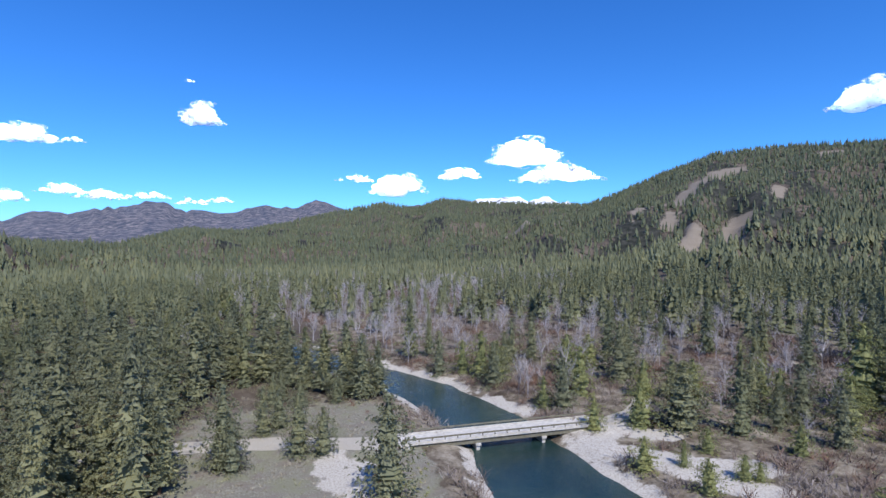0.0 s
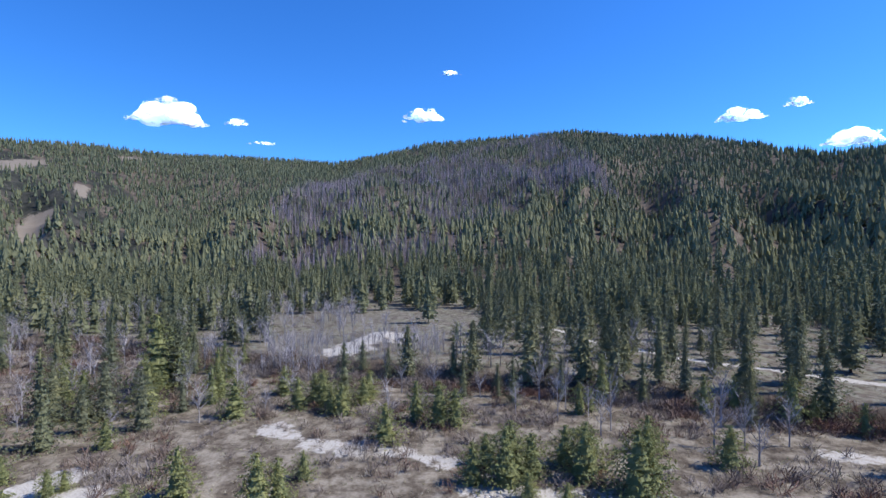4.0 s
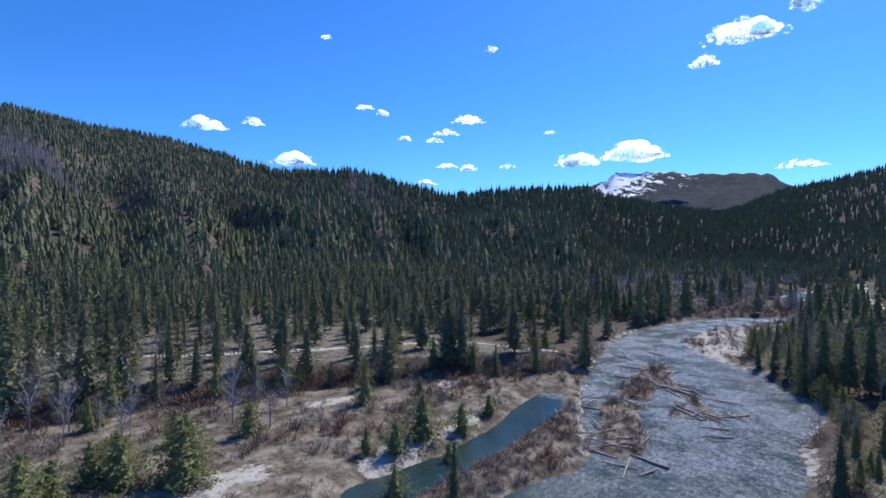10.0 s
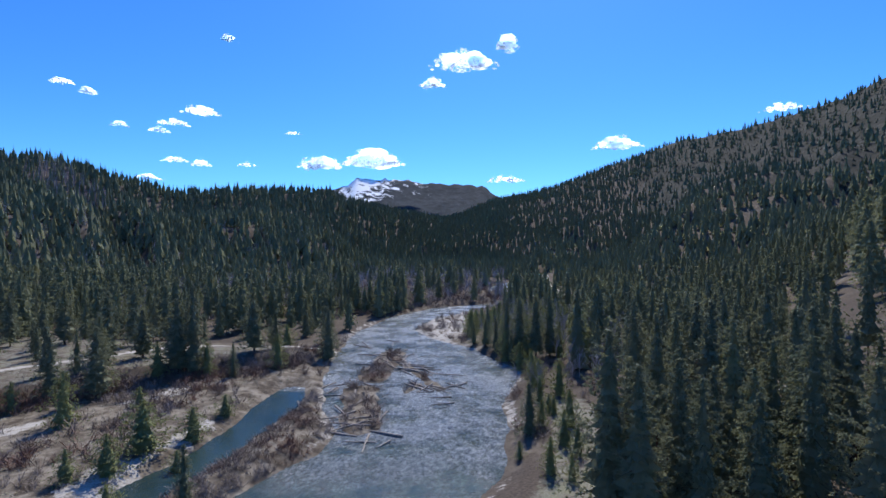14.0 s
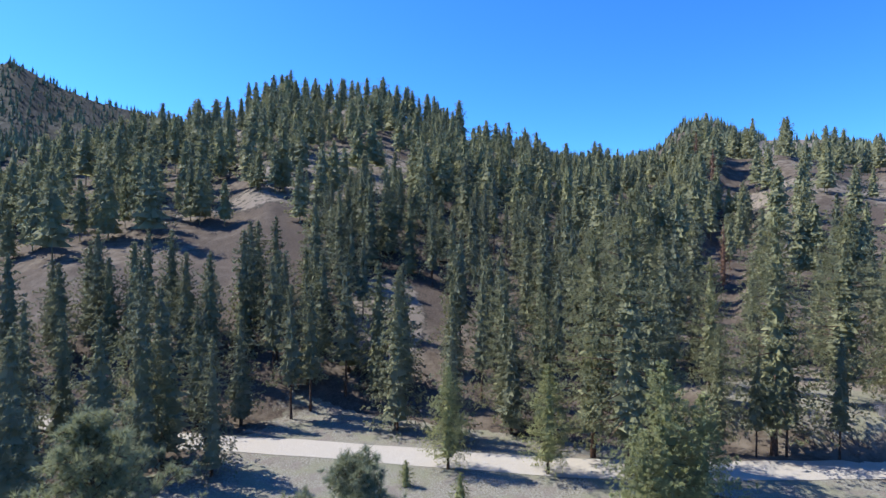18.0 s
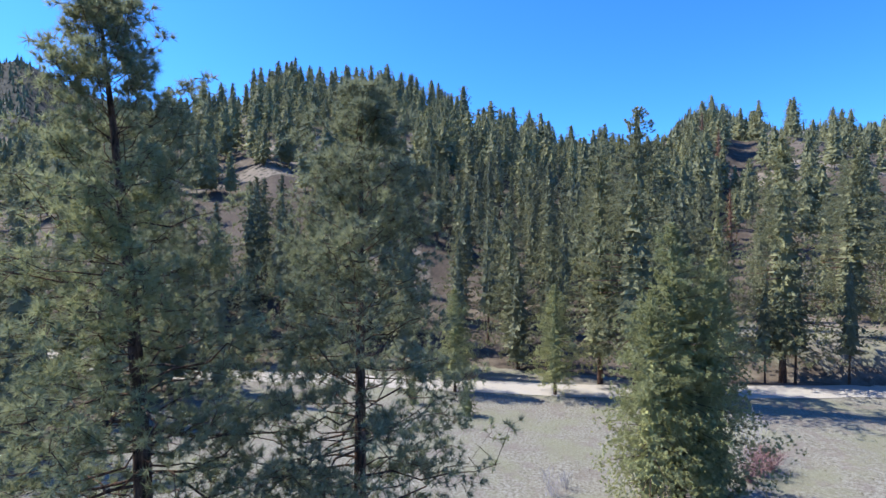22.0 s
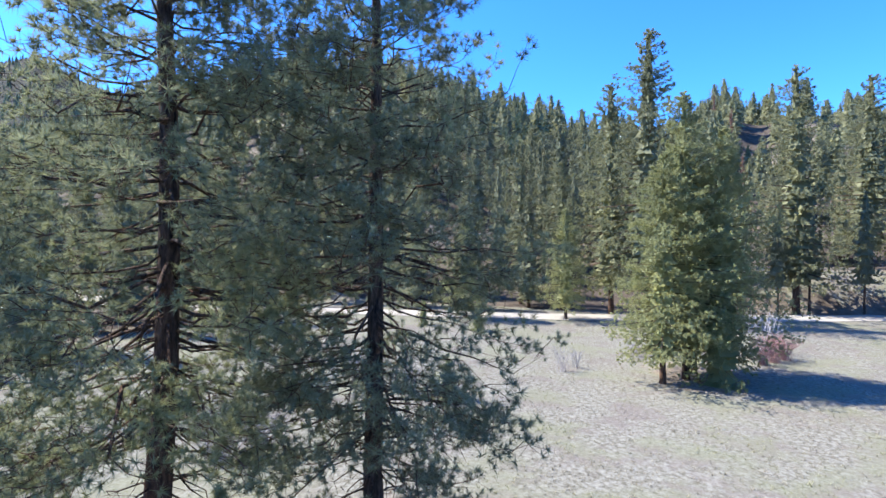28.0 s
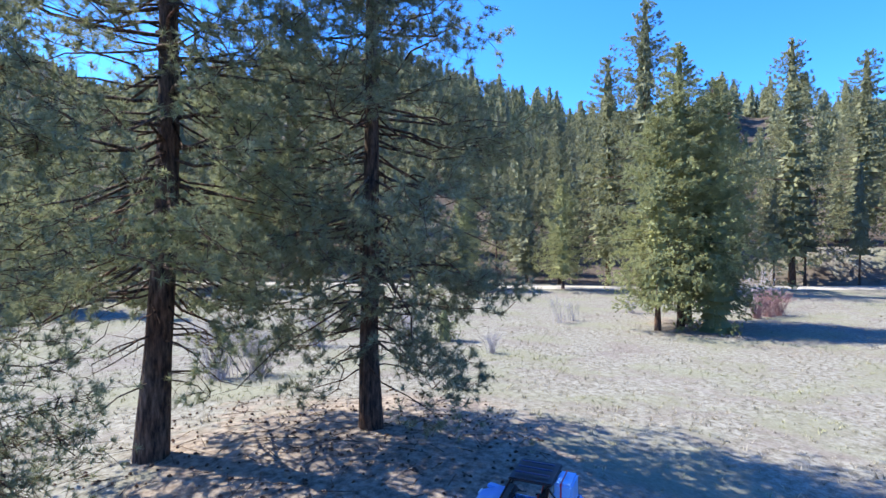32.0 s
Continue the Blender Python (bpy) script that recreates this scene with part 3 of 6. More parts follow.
sm, gm = sand_mask(gv[:, 0], gv[:, 1]), grass_mask(gv[:, 0], gv[:, 1])
bench_x = np.interp(gv[:, 1], [k[0] for k in BENCH], [k[1] for k in BENCH])
bm_ = np.exp(-(((gv[:, 0] + 101) / 9) ** 2 + ((gv[:, 1] - 40) / 14) ** 2)) + (gv[:, 0] > 25) * step(-6, 2, bench_x - gv[:, 0]) * (1 - step(250, 330, g_r))


def bare_mask(az, r, u, w, x, y, only_scar=False):
    """Slopes with few trees: scars, burnt hillside, sage and rock."""
    n = fbm(x / 70, y / 70, 4, 41)
    m = np.zeros(np.shape(x))
    for a0, a1, u0, u1, wd in ((48.2, 42.6, .86, .50, 1.7), (43, 42, .47, .38, 1.0), (49.2, 47.8, .46, .30, 1.6), (33.5, 26, .74, .46, 1.6), (45.2, 44.4, .36, .26, 1.0), (40, 39, .52, .4, .9), (56.5, 54.5, .92, .85, 1.1), (52, 51.6, .6, .5, .8)):
        t = np.clip((u - u1) / (u0 - u1), 0, 1)
        m = np.maximum(m, (1 - step(wd * .6, wd * 1.3, np.abs(az - (a1 + (a0 - a1) * t)) + n * 1.2)) * (u > u1) * (u < u0))
    scar = m.copy()
    sage = step(184, 192, az) * (1 - step(222, 230, az)) * step(.35, .55, u + n * .25)
    knob = step(279, 281, az) * (1 - step(294, 300, az)) * step(.6, .8, u)
    rocks = step(.12, .3, n) * (u > 0.15) * ((az > 355) | (az < 60)) * .85
    glade = (1 - step(.55, 1, np.hypot((az - 243) / 6, (r - 128) / 26))) + (1 - step(.55, 1, np.hypot((az - 262) / 4, (r - 150) / 30))) + (1 - step(.55, 1, np.hypot((az - 284) / 8, (r - 116) / 24)))
    nearh = step(.05, .3, n + .1) * (w > 0) * (w < 1) * step(212, 218, az) * (1 - step(290, 300, az))
    if only_scar:
        return scar
    return np.clip(np.maximum.reduce([m, sage, knob, rocks, nearh, glade]), 0, 1)


def burn_mask(az, u, x, y):
    n = fbm(x / 90, y / 90, 4, 51)
    top = np.interp(az, [65, 70, 75, 80, 85, 90, 96, 98, 100, 103, 106, 107], [.1, .45, .70, .77, .82, .9, 1.03, .96, .82, .6, .4, .2])
    low = np.interp(az, [65, 75, 85, 92, 96, 100, 106], [.13, .1, .12, .22, .36, .46, .42])
    green = np.exp(-(((az - 81) / 3.6) ** 2 + ((u - .38) / .17) ** 2)) + .8 * np.exp(-(((az - 92) / 3) ** 2 + ((u - .36) / .12) ** 2))
    a = step(low - .04, low + .05, u + .1 * n) * (1 - step(top - .05, top + .03, u + .1 * n)) * (1 - .85 * np.clip(green, 0, 1)) * (az > 65) * (az < 107)
    b = step(128, 131, az) * (1 - step(138, 142, az)) * step(.45, .6, u) * (1 - step(.9, .97, u)) * .55
    return np.clip(np.maximum(a * step(-.5, -.16, n), b * step(-.1, .2, n)), 0, 1)


bare_v = np.maximum(bare_mask(g_az, g_r, g_u, g_w, gv[:, 0], gv[:, 1]), burn_mask(g_az, g_u, gv[:, 0], gv[:, 1]) * .8)
snow_v = g_far * (.02 + .4 * np.exp(-((g_az - 157.5) / 3.5) ** 2) * step(2700, 3800, g_r) + .3 * np.exp(-((g_az - 164) / 5) ** 2) * step(3000, 3900, g_r)
                  + .12 * ((g_az > 330) | (g_az < 20)) + .42 * (np.abs(g_az - 27) < 6))
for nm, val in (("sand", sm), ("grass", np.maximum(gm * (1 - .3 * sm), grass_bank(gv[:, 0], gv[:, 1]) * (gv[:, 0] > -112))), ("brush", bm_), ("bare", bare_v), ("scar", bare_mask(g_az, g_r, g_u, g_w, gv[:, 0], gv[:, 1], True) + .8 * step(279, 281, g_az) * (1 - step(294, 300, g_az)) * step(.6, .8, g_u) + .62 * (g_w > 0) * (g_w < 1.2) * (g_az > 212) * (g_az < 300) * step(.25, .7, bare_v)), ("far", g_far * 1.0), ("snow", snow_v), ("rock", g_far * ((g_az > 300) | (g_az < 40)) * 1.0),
                ("litter", 1.15 * np.exp(-(((gv[:, 0] + 12.5) / 6.5) ** 2 + ((gv[:, 1] + 7.5) / 6) ** 2)) + .9 * np.exp(-(((gv[:, 0] + 46) / 5) ** 2 + ((gv[:, 1] - 3) / 5) ** 2)))):
    g_me.attributes.new(nm, "FLOAT", "POINT").data.foreach_set("value", np.ascontiguousarray(val, np.float32))
ground = tagged(new("ground", g_me), "valley floor of dry grass, gravel and duff rising into hills", "ground", kind="structure")


def strip(name, pts, half, lift, mat, cross=5, pace=1.5):
    """A band laid along a line of places on the ground."""
    p = np.array([q[:2] for q in pts], float)
    d = np.r_[0, np.cumsum(np.hypot(*np.diff(p, axis=0).T))]
    s = np.arange(0, d[-1], pace)
    cx, cy = np.interp(s, d, p[:, 0]), np.interp(s, d, p[:, 1])
    k = np.hanning(13) / np.hanning(13).sum()
    cx = np.convolve(np.pad(cx, 6, "edge"), k, "valid")
    cy = np.convolve(np.pad(cy, 6, "edge"), k, "valid")
    tx, ty = np.gradient(cx), np.gradient(cy)
    ln = np.hypot(tx, ty)
    off = np.linspace(-1, 1, cross)[None, :] * (half + 0.25 * np.array([vnoise(s / 4, s * 0, 71)]).T)
    x, y = cx[:, None] + off * (ty / ln)[:, None], cy[:, None] - off * (tx / ln)[:, None]
    z = height(x.ravel(), y.ravel()).reshape(x.shape)
    z = z.mean(1, keepdims=True) * 0.5 + z * 0.5 + lift - 0.05 * np.abs(np.linspace(-1, 1, cross)) ** 3
    i = np.arange(x.size).reshape(x.shape)
    f = np.stack([i[:-1, :-1], i[:-1, 1:], i[1:, 1:], i[1:, :-1]], -1).reshape(-1, 4)
    return new(name, mesh_np(name, np.stack([x, y, z], -1).reshape(-1, 3), f, mat, True))


tagged(strip("road", ROAD, 3.0, 0.10, M_ROAD, 7), "pale gravel forest road along the valley floor", "road", kind="structure")
tagged(strip("road_east", ROAD_EAST, 2.0, 0.10, M_ROAD, 5), "pale gravel road beyond the bridge", "road", kind="structure")

wx, wy = np.meshgrid(np.arange(-50, 121, 10.0), np.arange(-600, 281, 10.0))
i = np.arange(wx.size).reshape(wx.shape)
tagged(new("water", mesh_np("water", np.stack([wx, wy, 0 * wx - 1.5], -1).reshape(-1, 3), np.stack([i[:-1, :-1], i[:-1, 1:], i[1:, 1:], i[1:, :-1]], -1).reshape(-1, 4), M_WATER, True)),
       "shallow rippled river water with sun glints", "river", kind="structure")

# ---- woods ----
rng = np.random.default_rng(7)


def tube(v, f, pts, radii, sides=5):
    """A tapered tube along places, added to the lists."""
    base = len(v)
    pts = [np.array(p, float) for p in pts]
    for k, (p, r) in enumerate(zip(pts, radii)):
        d = pts[min(k + 1, len(pts) - 1)] - pts[max(k - 1, 0)]
        d = d / (np.linalg.norm(d) + 1e-9)
        a = np.cross(d, (0.31, 0.95, 0.05) if abs(d[2]) > .5 else (0, 0, 1))
        a = a / (np.linalg.norm(a) + 1e-9)
        b = np.cross(d, a)
        for j in range(sides):
            t = 6.2832 * j / sides
            v.append(tuple(p + r * (math.cos(t) * a + math.sin(t) * b)))
    for k in range(len(pts) - 1):
        for j in range(sides):
            i0, i1 = base + k * sides + j, base + k * sides + (j + 1) % sides
            f.append((i0, i1, i1 + sides))
            f.append((i0, i1 + sides, i0 + sides))


def tuft(v, f, p, out, n, size, width, g, kite=True):
    """A brush of needles at the end of a twig."""
    out = out / (np.linalg.norm(out) + 1e-9)
    d = g.normal(0, 1, (n, 3)) + out * 0.95
    d /= np.linalg.norm(d, axis=1)[:, None]
    s = np.cross(d, g.normal(0, 1, (n, 3)))
    s /= np.linalg.norm(s, axis=1)[:, None] + 1e-9
    ln = size * g.uniform(.65, 1.15, n)
    mid = p + d * (ln * .45)[:, None]
    tip = p + d * ln[:, None]
    b = len(v)
    if not kite:
        s = s * width
        v.extend(map(tuple, np.stack([p - s, p + s, tip], 1).reshape(-1, 3)))
        f.extend((b + 3 * k, b + 3 * k + 1, b + 3 * k + 2) for k in range(n))
        return
    for k in range(n):
        v += [tuple(p), tuple(mid[k] + s[k] * width), tuple(tip[k]), tuple(mid[k] - s[k] * width)]
        f += [(b + 4 * k, b + 4 * k + 1, b + 4 * k + 2), (b + 4 * k, b + 4 * k + 2, b + 4 * k + 3)]


def profile(u, kind):
    """How long the boughs are at the share u of the crown's height."""
    if kind == "fir":
        return (1 - u) ** .8 * .95 + .05
    if kind == "old":
        return min(1, .78 + u) * min(1, (1 - u) ** .8 * 1.34) + .03
    if kind == "young":
        return min(1, .62 + u * 2.5) * (1 - u ** 1.5) ** .8 + .03
    if kind == "spire":
        return min(1, .62 + u * 2.3) * (1 - u ** 1.2) ** .9 + .04
    return min(1, .62 + u * 2.6) * (1 - u) ** .72 * 1.12 + .03


def sprays(g, h, clear, reach, kind, boughs, per, fingers, size, width, bend, close):
    """A crown of boughs in whorls, each with fingers of needles that point out and droop or rise with it."""
    k = np.arange(boughs)
    rows = max(4, boughs / 5.5)
    u = (k + g.uniform(0, 1, boughs)) / boughs
    loose = kind == "pine"
    u = np.clip(u + g.normal(0, .015, boughs) if loose else (np.round(u * rows) + g.normal(0, .3, boughs)) / rows, 0.005, .985)
    z = h * (clear + (1 - clear) * u * .97)
    a = k * 2.39996 + g.normal(0, .4, boughs)
    lobe = 1 + (.34 if loose else .2) * np.sin(a + g.uniform(0, 6.28)) * np.sin(u * (15 if loose else 7) + g.uniform(0, 6.28))
    ln = 1.2 * reach * np.array([profile(q, kind) for q in u]) * g.uniform(.58 if loose else .74, 1.14 if loose else 1.08, boughs) * lobe
    rise = (-.34 + .5 * u) if kind == "fir" else (-.28 + .8 * u)
    ax = np.stack([np.cos(a), np.sin(a), 0 * a], 1)
    side = np.stack([-np.sin(a), np.cos(a), 0 * a], 1)
    c = np.stack([0 * z, 0 * z, z], 1)
    if bend is not None:
        c[:, 0], c[:, 1] = np.interp(z, bend[0], bend[1]), np.interp(z, bend[0], bend[2])
    t = 1 - g.uniform(0, 1, (boughs, per)) ** (1.6 if loose else 1.1) * .8
    lat = g.normal(0, .3, (boughs, per)) * (1.12 - t) * 1.25
    up = np.array([0, 0, 1.0])
    pos = c[:, None] + ln[:, None, None] * (ax[:, None] * t[..., None] + side[:, None] * lat[..., None]
                                             + up * (rise[:, None] * t + (.14 if kind == "fir" else .1) * (t ** 3 - t) + g.normal(0, .05, t.shape))[..., None])
    d = ax[:, None, None] * .75 + side[:, None, None] * (np.sign(lat) * .45)[:, :, None, None] + up * (-.12 if kind == "fir" else .22)
    d = d + g.normal(0, .42 if kind == "fir" else .6, (boughs, per, fingers, 3))
    # most fingers hang over one another like shingles, the others stick out
    lap = (g.uniform(0, 1, d.shape[:3]) < (.3 if loose else .62))[..., None]
    hang = ax[:, None, None] * .55 - up * (.75 if kind == "fir" else .62) + g.normal(0, .24, d.shape)
    d = np.where(lap, hang, d)
    d /= np.linalg.norm(d, axis=-1, keepdims=True)
    w = np.cross(d, up * .3 + g.normal(0, .7, d.shape))
    w = np.where(lap, side[:, None, None] + g.normal(0, .3, d.shape), w)
    w /= np.linalg.norm(w, axis=-1, keepdims=True) + 1e-9
    taper = (1 - .45 * u ** 3)[:, None, None, None]
    ln2 = size * g.uniform(.65, 1.2, d.shape[:3])[..., None] * taper
    p = np.broadcast_to(pos[:, :, None], d.shape) - d * ln2 * .25
    tri = np.stack([p - w * width * taper, p + w * width * taper, p + d * ln2], 3).reshape(-1, 3)
    # the leader
    n = 7
    q = g.uniform(0, 6.28, n)
    b = np.array([c[:, 0][np.argmax(z)], c[:, 1][np.argmax(z)], h * .93])
    o = np.stack([np.cos(q), np.sin(q), 0 * q], 1)
    tip = b + o * .12 * size + up * np.linspace(.04, .07, n)[:, None] * h
    lead = np.stack([b - np.cross(o, up) * width * .7 - up * .2, b + np.cross(o, up) * width * .7, tip], 1).reshape(-1, 3)
    # the close inner twigs: ragged skirts, one over the other
    m, pts = max(5, boughs // 5), 10 if loose else 7
    core = []
    for e in range(m):
        ue = e / m
        r = close * 1.2 * reach * profile(min(.95, ue + .06), kind) * g.uniform(.8, 1.12)
        zt, zb = h * (clear + (1 - clear) * min(.97, ue + 2.2 / m)), h * (clear + (1 - clear) * ue) - .12 * r
        ang = np.arange(pts) * 6.2832 / pts + g.uniform(0, 6.28) + g.normal(0, .12, pts)
        rr = r * (np.where(np.arange(pts) % 2, .55, 1) * g.uniform(.8, 1.3, pts) if loose else g.uniform(.7, 1.15, pts))
        cx, cy = (0, 0) if bend is None else (np.interp(zb, bend[0], bend[1]), np.interp(zb, bend[0], bend[2]))
        rim = np.stack([cx + rr * np.cos(ang), cy + rr * np.sin(ang), zb + g.uniform(-.5, .5, pts) * h / m * .5], 1)
        for q in range(pts):
            core += [(cx, cy, zt), rim[q], rim[(q + 1) % pts]]
    v = np.vstack([tri, lead, np.array(core)])
    return v, np.arange(len(v)).reshape(-1, 3), (c, a, ln, rise, u)


def old_crown(g, tv, tf, stem_at, h, clear, reach, boughs, per, needles, size, width, dia):
    """Crooked limbs with brushes of long needles gathered in clumps at the ends of their twigs."""
    cv, cf = [], []
    for k in range(boughs):
        u = (k + g.uniform(0, 1)) / boughs
        z = h * (clear + (1 - clear) * u * .985)
        c = np.array([*stem_at(z), z])
        a = k * 2.39996 + g.normal(0, .5)
        ln = reach * profile(u, "old") * g.uniform(.6, 1.12)
        ax, side = np.array([math.cos(a), math.sin(a), 0]), np.array([-math.sin(a), math.cos(a), 0])
        end = c + ax * ln + side * g.normal(0, .26) * ln + np.array([0, 0, (-.3 + .6 * u + 1.3 * u ** 4 + g.normal(0, .15)) * ln])
        mid = c + (end - c) * .5 + side * g.normal(0, .2) * ln + np.array([0, 0, (g.normal(0, .11) - .1) * ln])
        bow_ = [c * (1 - t) ** 2 + 2 * mid * t * (1 - t) + end * t * t for t in (0, .2, .4, .6, .8, 1)]
        bow_ = [p + g.normal(0, .035, 3) * ln * (0 < e < 5) for e, p in enumerate(bow_)]
        thick = max(.012, .011 * ln * dia / .7)
        tube(tv, tf, bow_, [thick, thick * .85, thick * .7, thick * .5, .010, .005], 4)
        clumps = int(3 + 3.5 * ln / reach + g.uniform(0, 1.5))
        for q in range(clumps):
            t = 1 - g.uniform(0, 1) ** 1.2 * .66
            p = c * (1 - t) ** 2 + 2 * mid * t * (1 - t) + end * t * t
            off = side * g.normal(0, .24) * ln * (1.25 - t) + np.array([0, 0, g.normal(.02, .08) * ln])
            node = p + off + ax * g.uniform(.02, .16) * ln
            tube(tv, tf, [p, (p + node) / 2 + g.normal(0, .05, 3), node], [.013, .010, .006], 3)
            for b in range(max(3, int(per / clumps * (1 - .62 * u ** 2)))):
                at = node + g.normal(0, 1, 3) * (.24, .24, .15) * (.5 + .6 * ln / reach)
                tube(tv, tf, [node, at], [.006, .004], 3)
                tuft(cv, cf, at, (at - node) + off * .3 + ax * .3 + np.array([0, 0, .25]), needles, size * g.uniform(.75, 1.2), width, g, False)
    top = np.array([*stem_at(h * .97), h * .97])
    for q in range(9):
        tuft(cv, cf, top + np.array([g.normal(0, .1), g.normal(0, .1), -q * .012 * h]), np.array([0, 0, 1.0]), needles, size * 1.1, width, g, False)
    return np.array(cv), np.array(cf)


def conifer(seed, h, dia, clear, reach, kind="pine", boughs=80, per=8, fingers=3, size=.5, width=.07, sway=0.0, bow=0.0):
    """Stem with boughs, and a crown of needles: two lots of places and triangles."""
    g = np.random.default_rng(seed)
    tv, tf = [], []
    n = 9
    zs = np.linspace(-.35, h * .985, n)
    s = np.linspace(0, 1, n)
    wob = np.cumsum(g.normal(0, .012 * h / n, (n, 2)), axis=0) + np.outer(s ** 1.3, (sway, 0)) + np.outer(np.sin(s * math.pi), (bow, 0))
    stem = [(wob[k, 0], wob[k, 1], zs[k]) for k in range(n)]
    rad = [dia / 2 * ((1 - zs[k] / h) ** .8 + .03) * (1.28 if k == 0 else 1) for k in range(n)]
    tube(tv, tf, stem, rad, 10 if kind == "old" else 6)
    if kind == "old":
        for k in range(34):
            z = h * g.uniform(.07, clear + .16)
            a, ln = g.uniform(0, 6.28), reach * g.uniform(.2, .62)
            c = np.array([np.interp(z, zs, wob[:, 0]), np.interp(z, zs, wob[:, 1]), z])
            ax = np.array([math.cos(a), math.sin(a), 0])
            pts = [c + ax * ln * t + np.array([g.normal(0, .09), g.normal(0, .09), -.38 * t * t]) * ln * (t > 0) for t in (0, .3, .55, .8, 1)]
            tube(tv, tf, pts, [.032, .026, .02, .014, .005], 5)
            for _ in range(5):
                p = pts[int(g.integers(1, 5))]
                tube(tv, tf, [p, p + g.normal(0, .22, 3) + ax * .15 - np.array([0, 0, .16])], [.010, .003], 3)
        crown = old_crown(g, tv, tf, lambda z: (np.interp(z, zs, wob[:, 0]), np.interp(z, zs, wob[:, 1])), h, clear, reach, boughs, per, fingers, size, width, dia)
        return (np.array(tv), np.array(tf)), crown
    cv, cf, (c, a, ln, rise, u) = sprays(g, h, clear, reach, kind, boughs, per, fingers, size, width, (zs, wob[:, 0], wob[:, 1]), .3 if boughs > 200 else .5 if kind == "pine" else .4)
    for k in range(0, boughs, 2):
        end = c[k] + ln[k] * .8 * np.array([math.cos(a[k]), math.sin(a[k]), rise[k]])
        tube(tv, tf, [c[k], end], [.014 * ln[k], .006], 3)
    return (np.array(tv), np.array(tf)), (cv, cf)


def needled(seed, clear, reach, boughs, per, fingers, size, width, kind="spire", close=.42):
    """A conifer one metre tall for the woods: boughs on a bare stem."""
    cv, cf, _ = sprays(np.random.default_rng(seed), 24, clear, reach, kind, boughs, per, fingers, size, width, None, close)
    b = len(cv)
    foot = [(0.22 * math.cos(a), 0.22 * math.sin(a), -.8) for a in (0, 2.09, 4.19)] + [(0, 0, 22.5)]
    return np.vstack([cv, foot]) / 24, np.vstack([cf, [(b, b + 1, b + 3), (b + 1, b + 2, b + 3), (b + 2, b, b + 3)]])


def tiers(n, pts, rad, crown=0.25, droop=0.5, seed=0, trunk=True, lean=0.25):
    """A conifer one metre tall: ragged skirts of branches, one over the other, on a thin stem."""
    g = np.random.default_rng(seed)
    v, f = [], []
    for k in range(n):
        u = k / max(1, n - 1)
        z = crown + (1 - crown) * (0.16 + 0.82 * u)
        r = rad * ((1 - u ** 1.35) * .95 + 0.09) * g.uniform(0.75, 1.2) * (0.8 if k == 0 else 1)
        drop = (1 - crown) * (1.35 / n) * droop * 2 + r * 0.35
        top, ang0 = len(v), g.uniform(0, 6.28)
        cx, cy = g.normal(0, lean * rad * 0.3, 2) * (1 - u)
        v.append((cx * .3, cy * .3, min(1.0, z + (1 - crown) / n * .9)))
        for j in range(pts):
            a = ang0 + 6.2832 * j / pts + g.normal(0, .12)
            q = r * (g.uniform(.9, 1.2) if j % 2 == 0 else g.uniform(.62, .85))
            v.append((cx + q * math.cos(a), cy + q * math.sin(a), z - drop * (g.uniform(.5, 1.2) if j % 2 == 0 else .15)))
        f += [(top, top + 1 + j, top + 1 + (j + 1) % pts) for j in range(pts)]
    if trunk:
        b = len(v)
        v += [(0.011 * math.cos(a), 0.011 * math.sin(a), -0.04) for a in (0, 2.09, 4.19)] + [(0, 0, 0.8)]
        f += [(b, b + 1, b + 3), (b + 1, b + 2, b + 3), (b + 2, b, b + 3)]
    return np.array(v), np.array(f)


def spread(temps, x, y, z, h, width, seed):
    """Many copies of a few templates as two arrays: places and triangles."""
    g = np.random.default_rng(seed)
    pick = g.integers(0, len(temps), len(x))
    vs, fs, base = [], [], 0
    for k, (tv, tf) in enumerate(temps):
        m = pick == k
        c = int(m.sum())
        if not c:
            continue
        a = g.uniform(0, 6.28, c)
        s, w = h[m], width[m]
        px = (tv[None, :, 0] * np.cos(a)[:, None] - tv[None, :, 1] * np.sin(a)[:, None]) * (s * w)[:, None] + x[m][:, None]
        py = (tv[None, :, 0] * np.sin(a)[:, None] + tv[None, :, 1] * np.cos(a)[:, None]) * (s * w)[:, None] + y[m][:, None]
        pz = tv[None, :, 2] * s[:, None] + z[m][:, None]
        vs.append(np.stack([px, py, pz], -1).reshape(-1, 3))
        fs.append((tf[None] + (np.arange(c) * len(tv))[:, None, None]).reshape(-1, 3) + base)
        base += c * len(tv)
    return np.vstack(vs), np.vstack(fs)


T_FAR = [tiers(3, 6, .24 + .03 * (q % 3), .02, .6, q, False) for q in range(7)]
T_MID = [tiers(5, 8, .235 + .025 * (q % 3), .05, .6, 20 + q) for q in range(7)]
T_VAL = [needled(50 + q, .05 + .03 * (q % 3), 4.7 + .4 * (q % 2), 40, 3, 2, 1.7, .5, "fir" if q % 3 == 0 else "pine", .58) for q in range(6)]
T_NEAR = [needled(40 + q, .05 + .03 * (q % 3), 4.6 + .4 * (q % 2), 58, 4, 2, 1.35, .36, "fir" if q % 3 == 0 else "pine", .6) for q in range(6)]
T_HILL = [needled(60 + q, .12 + .05 * (q % 3), 4.7 + .5 * (q % 2), 72, 7, 2, 1.1, .25, "pine", .66) for q in range(6)]


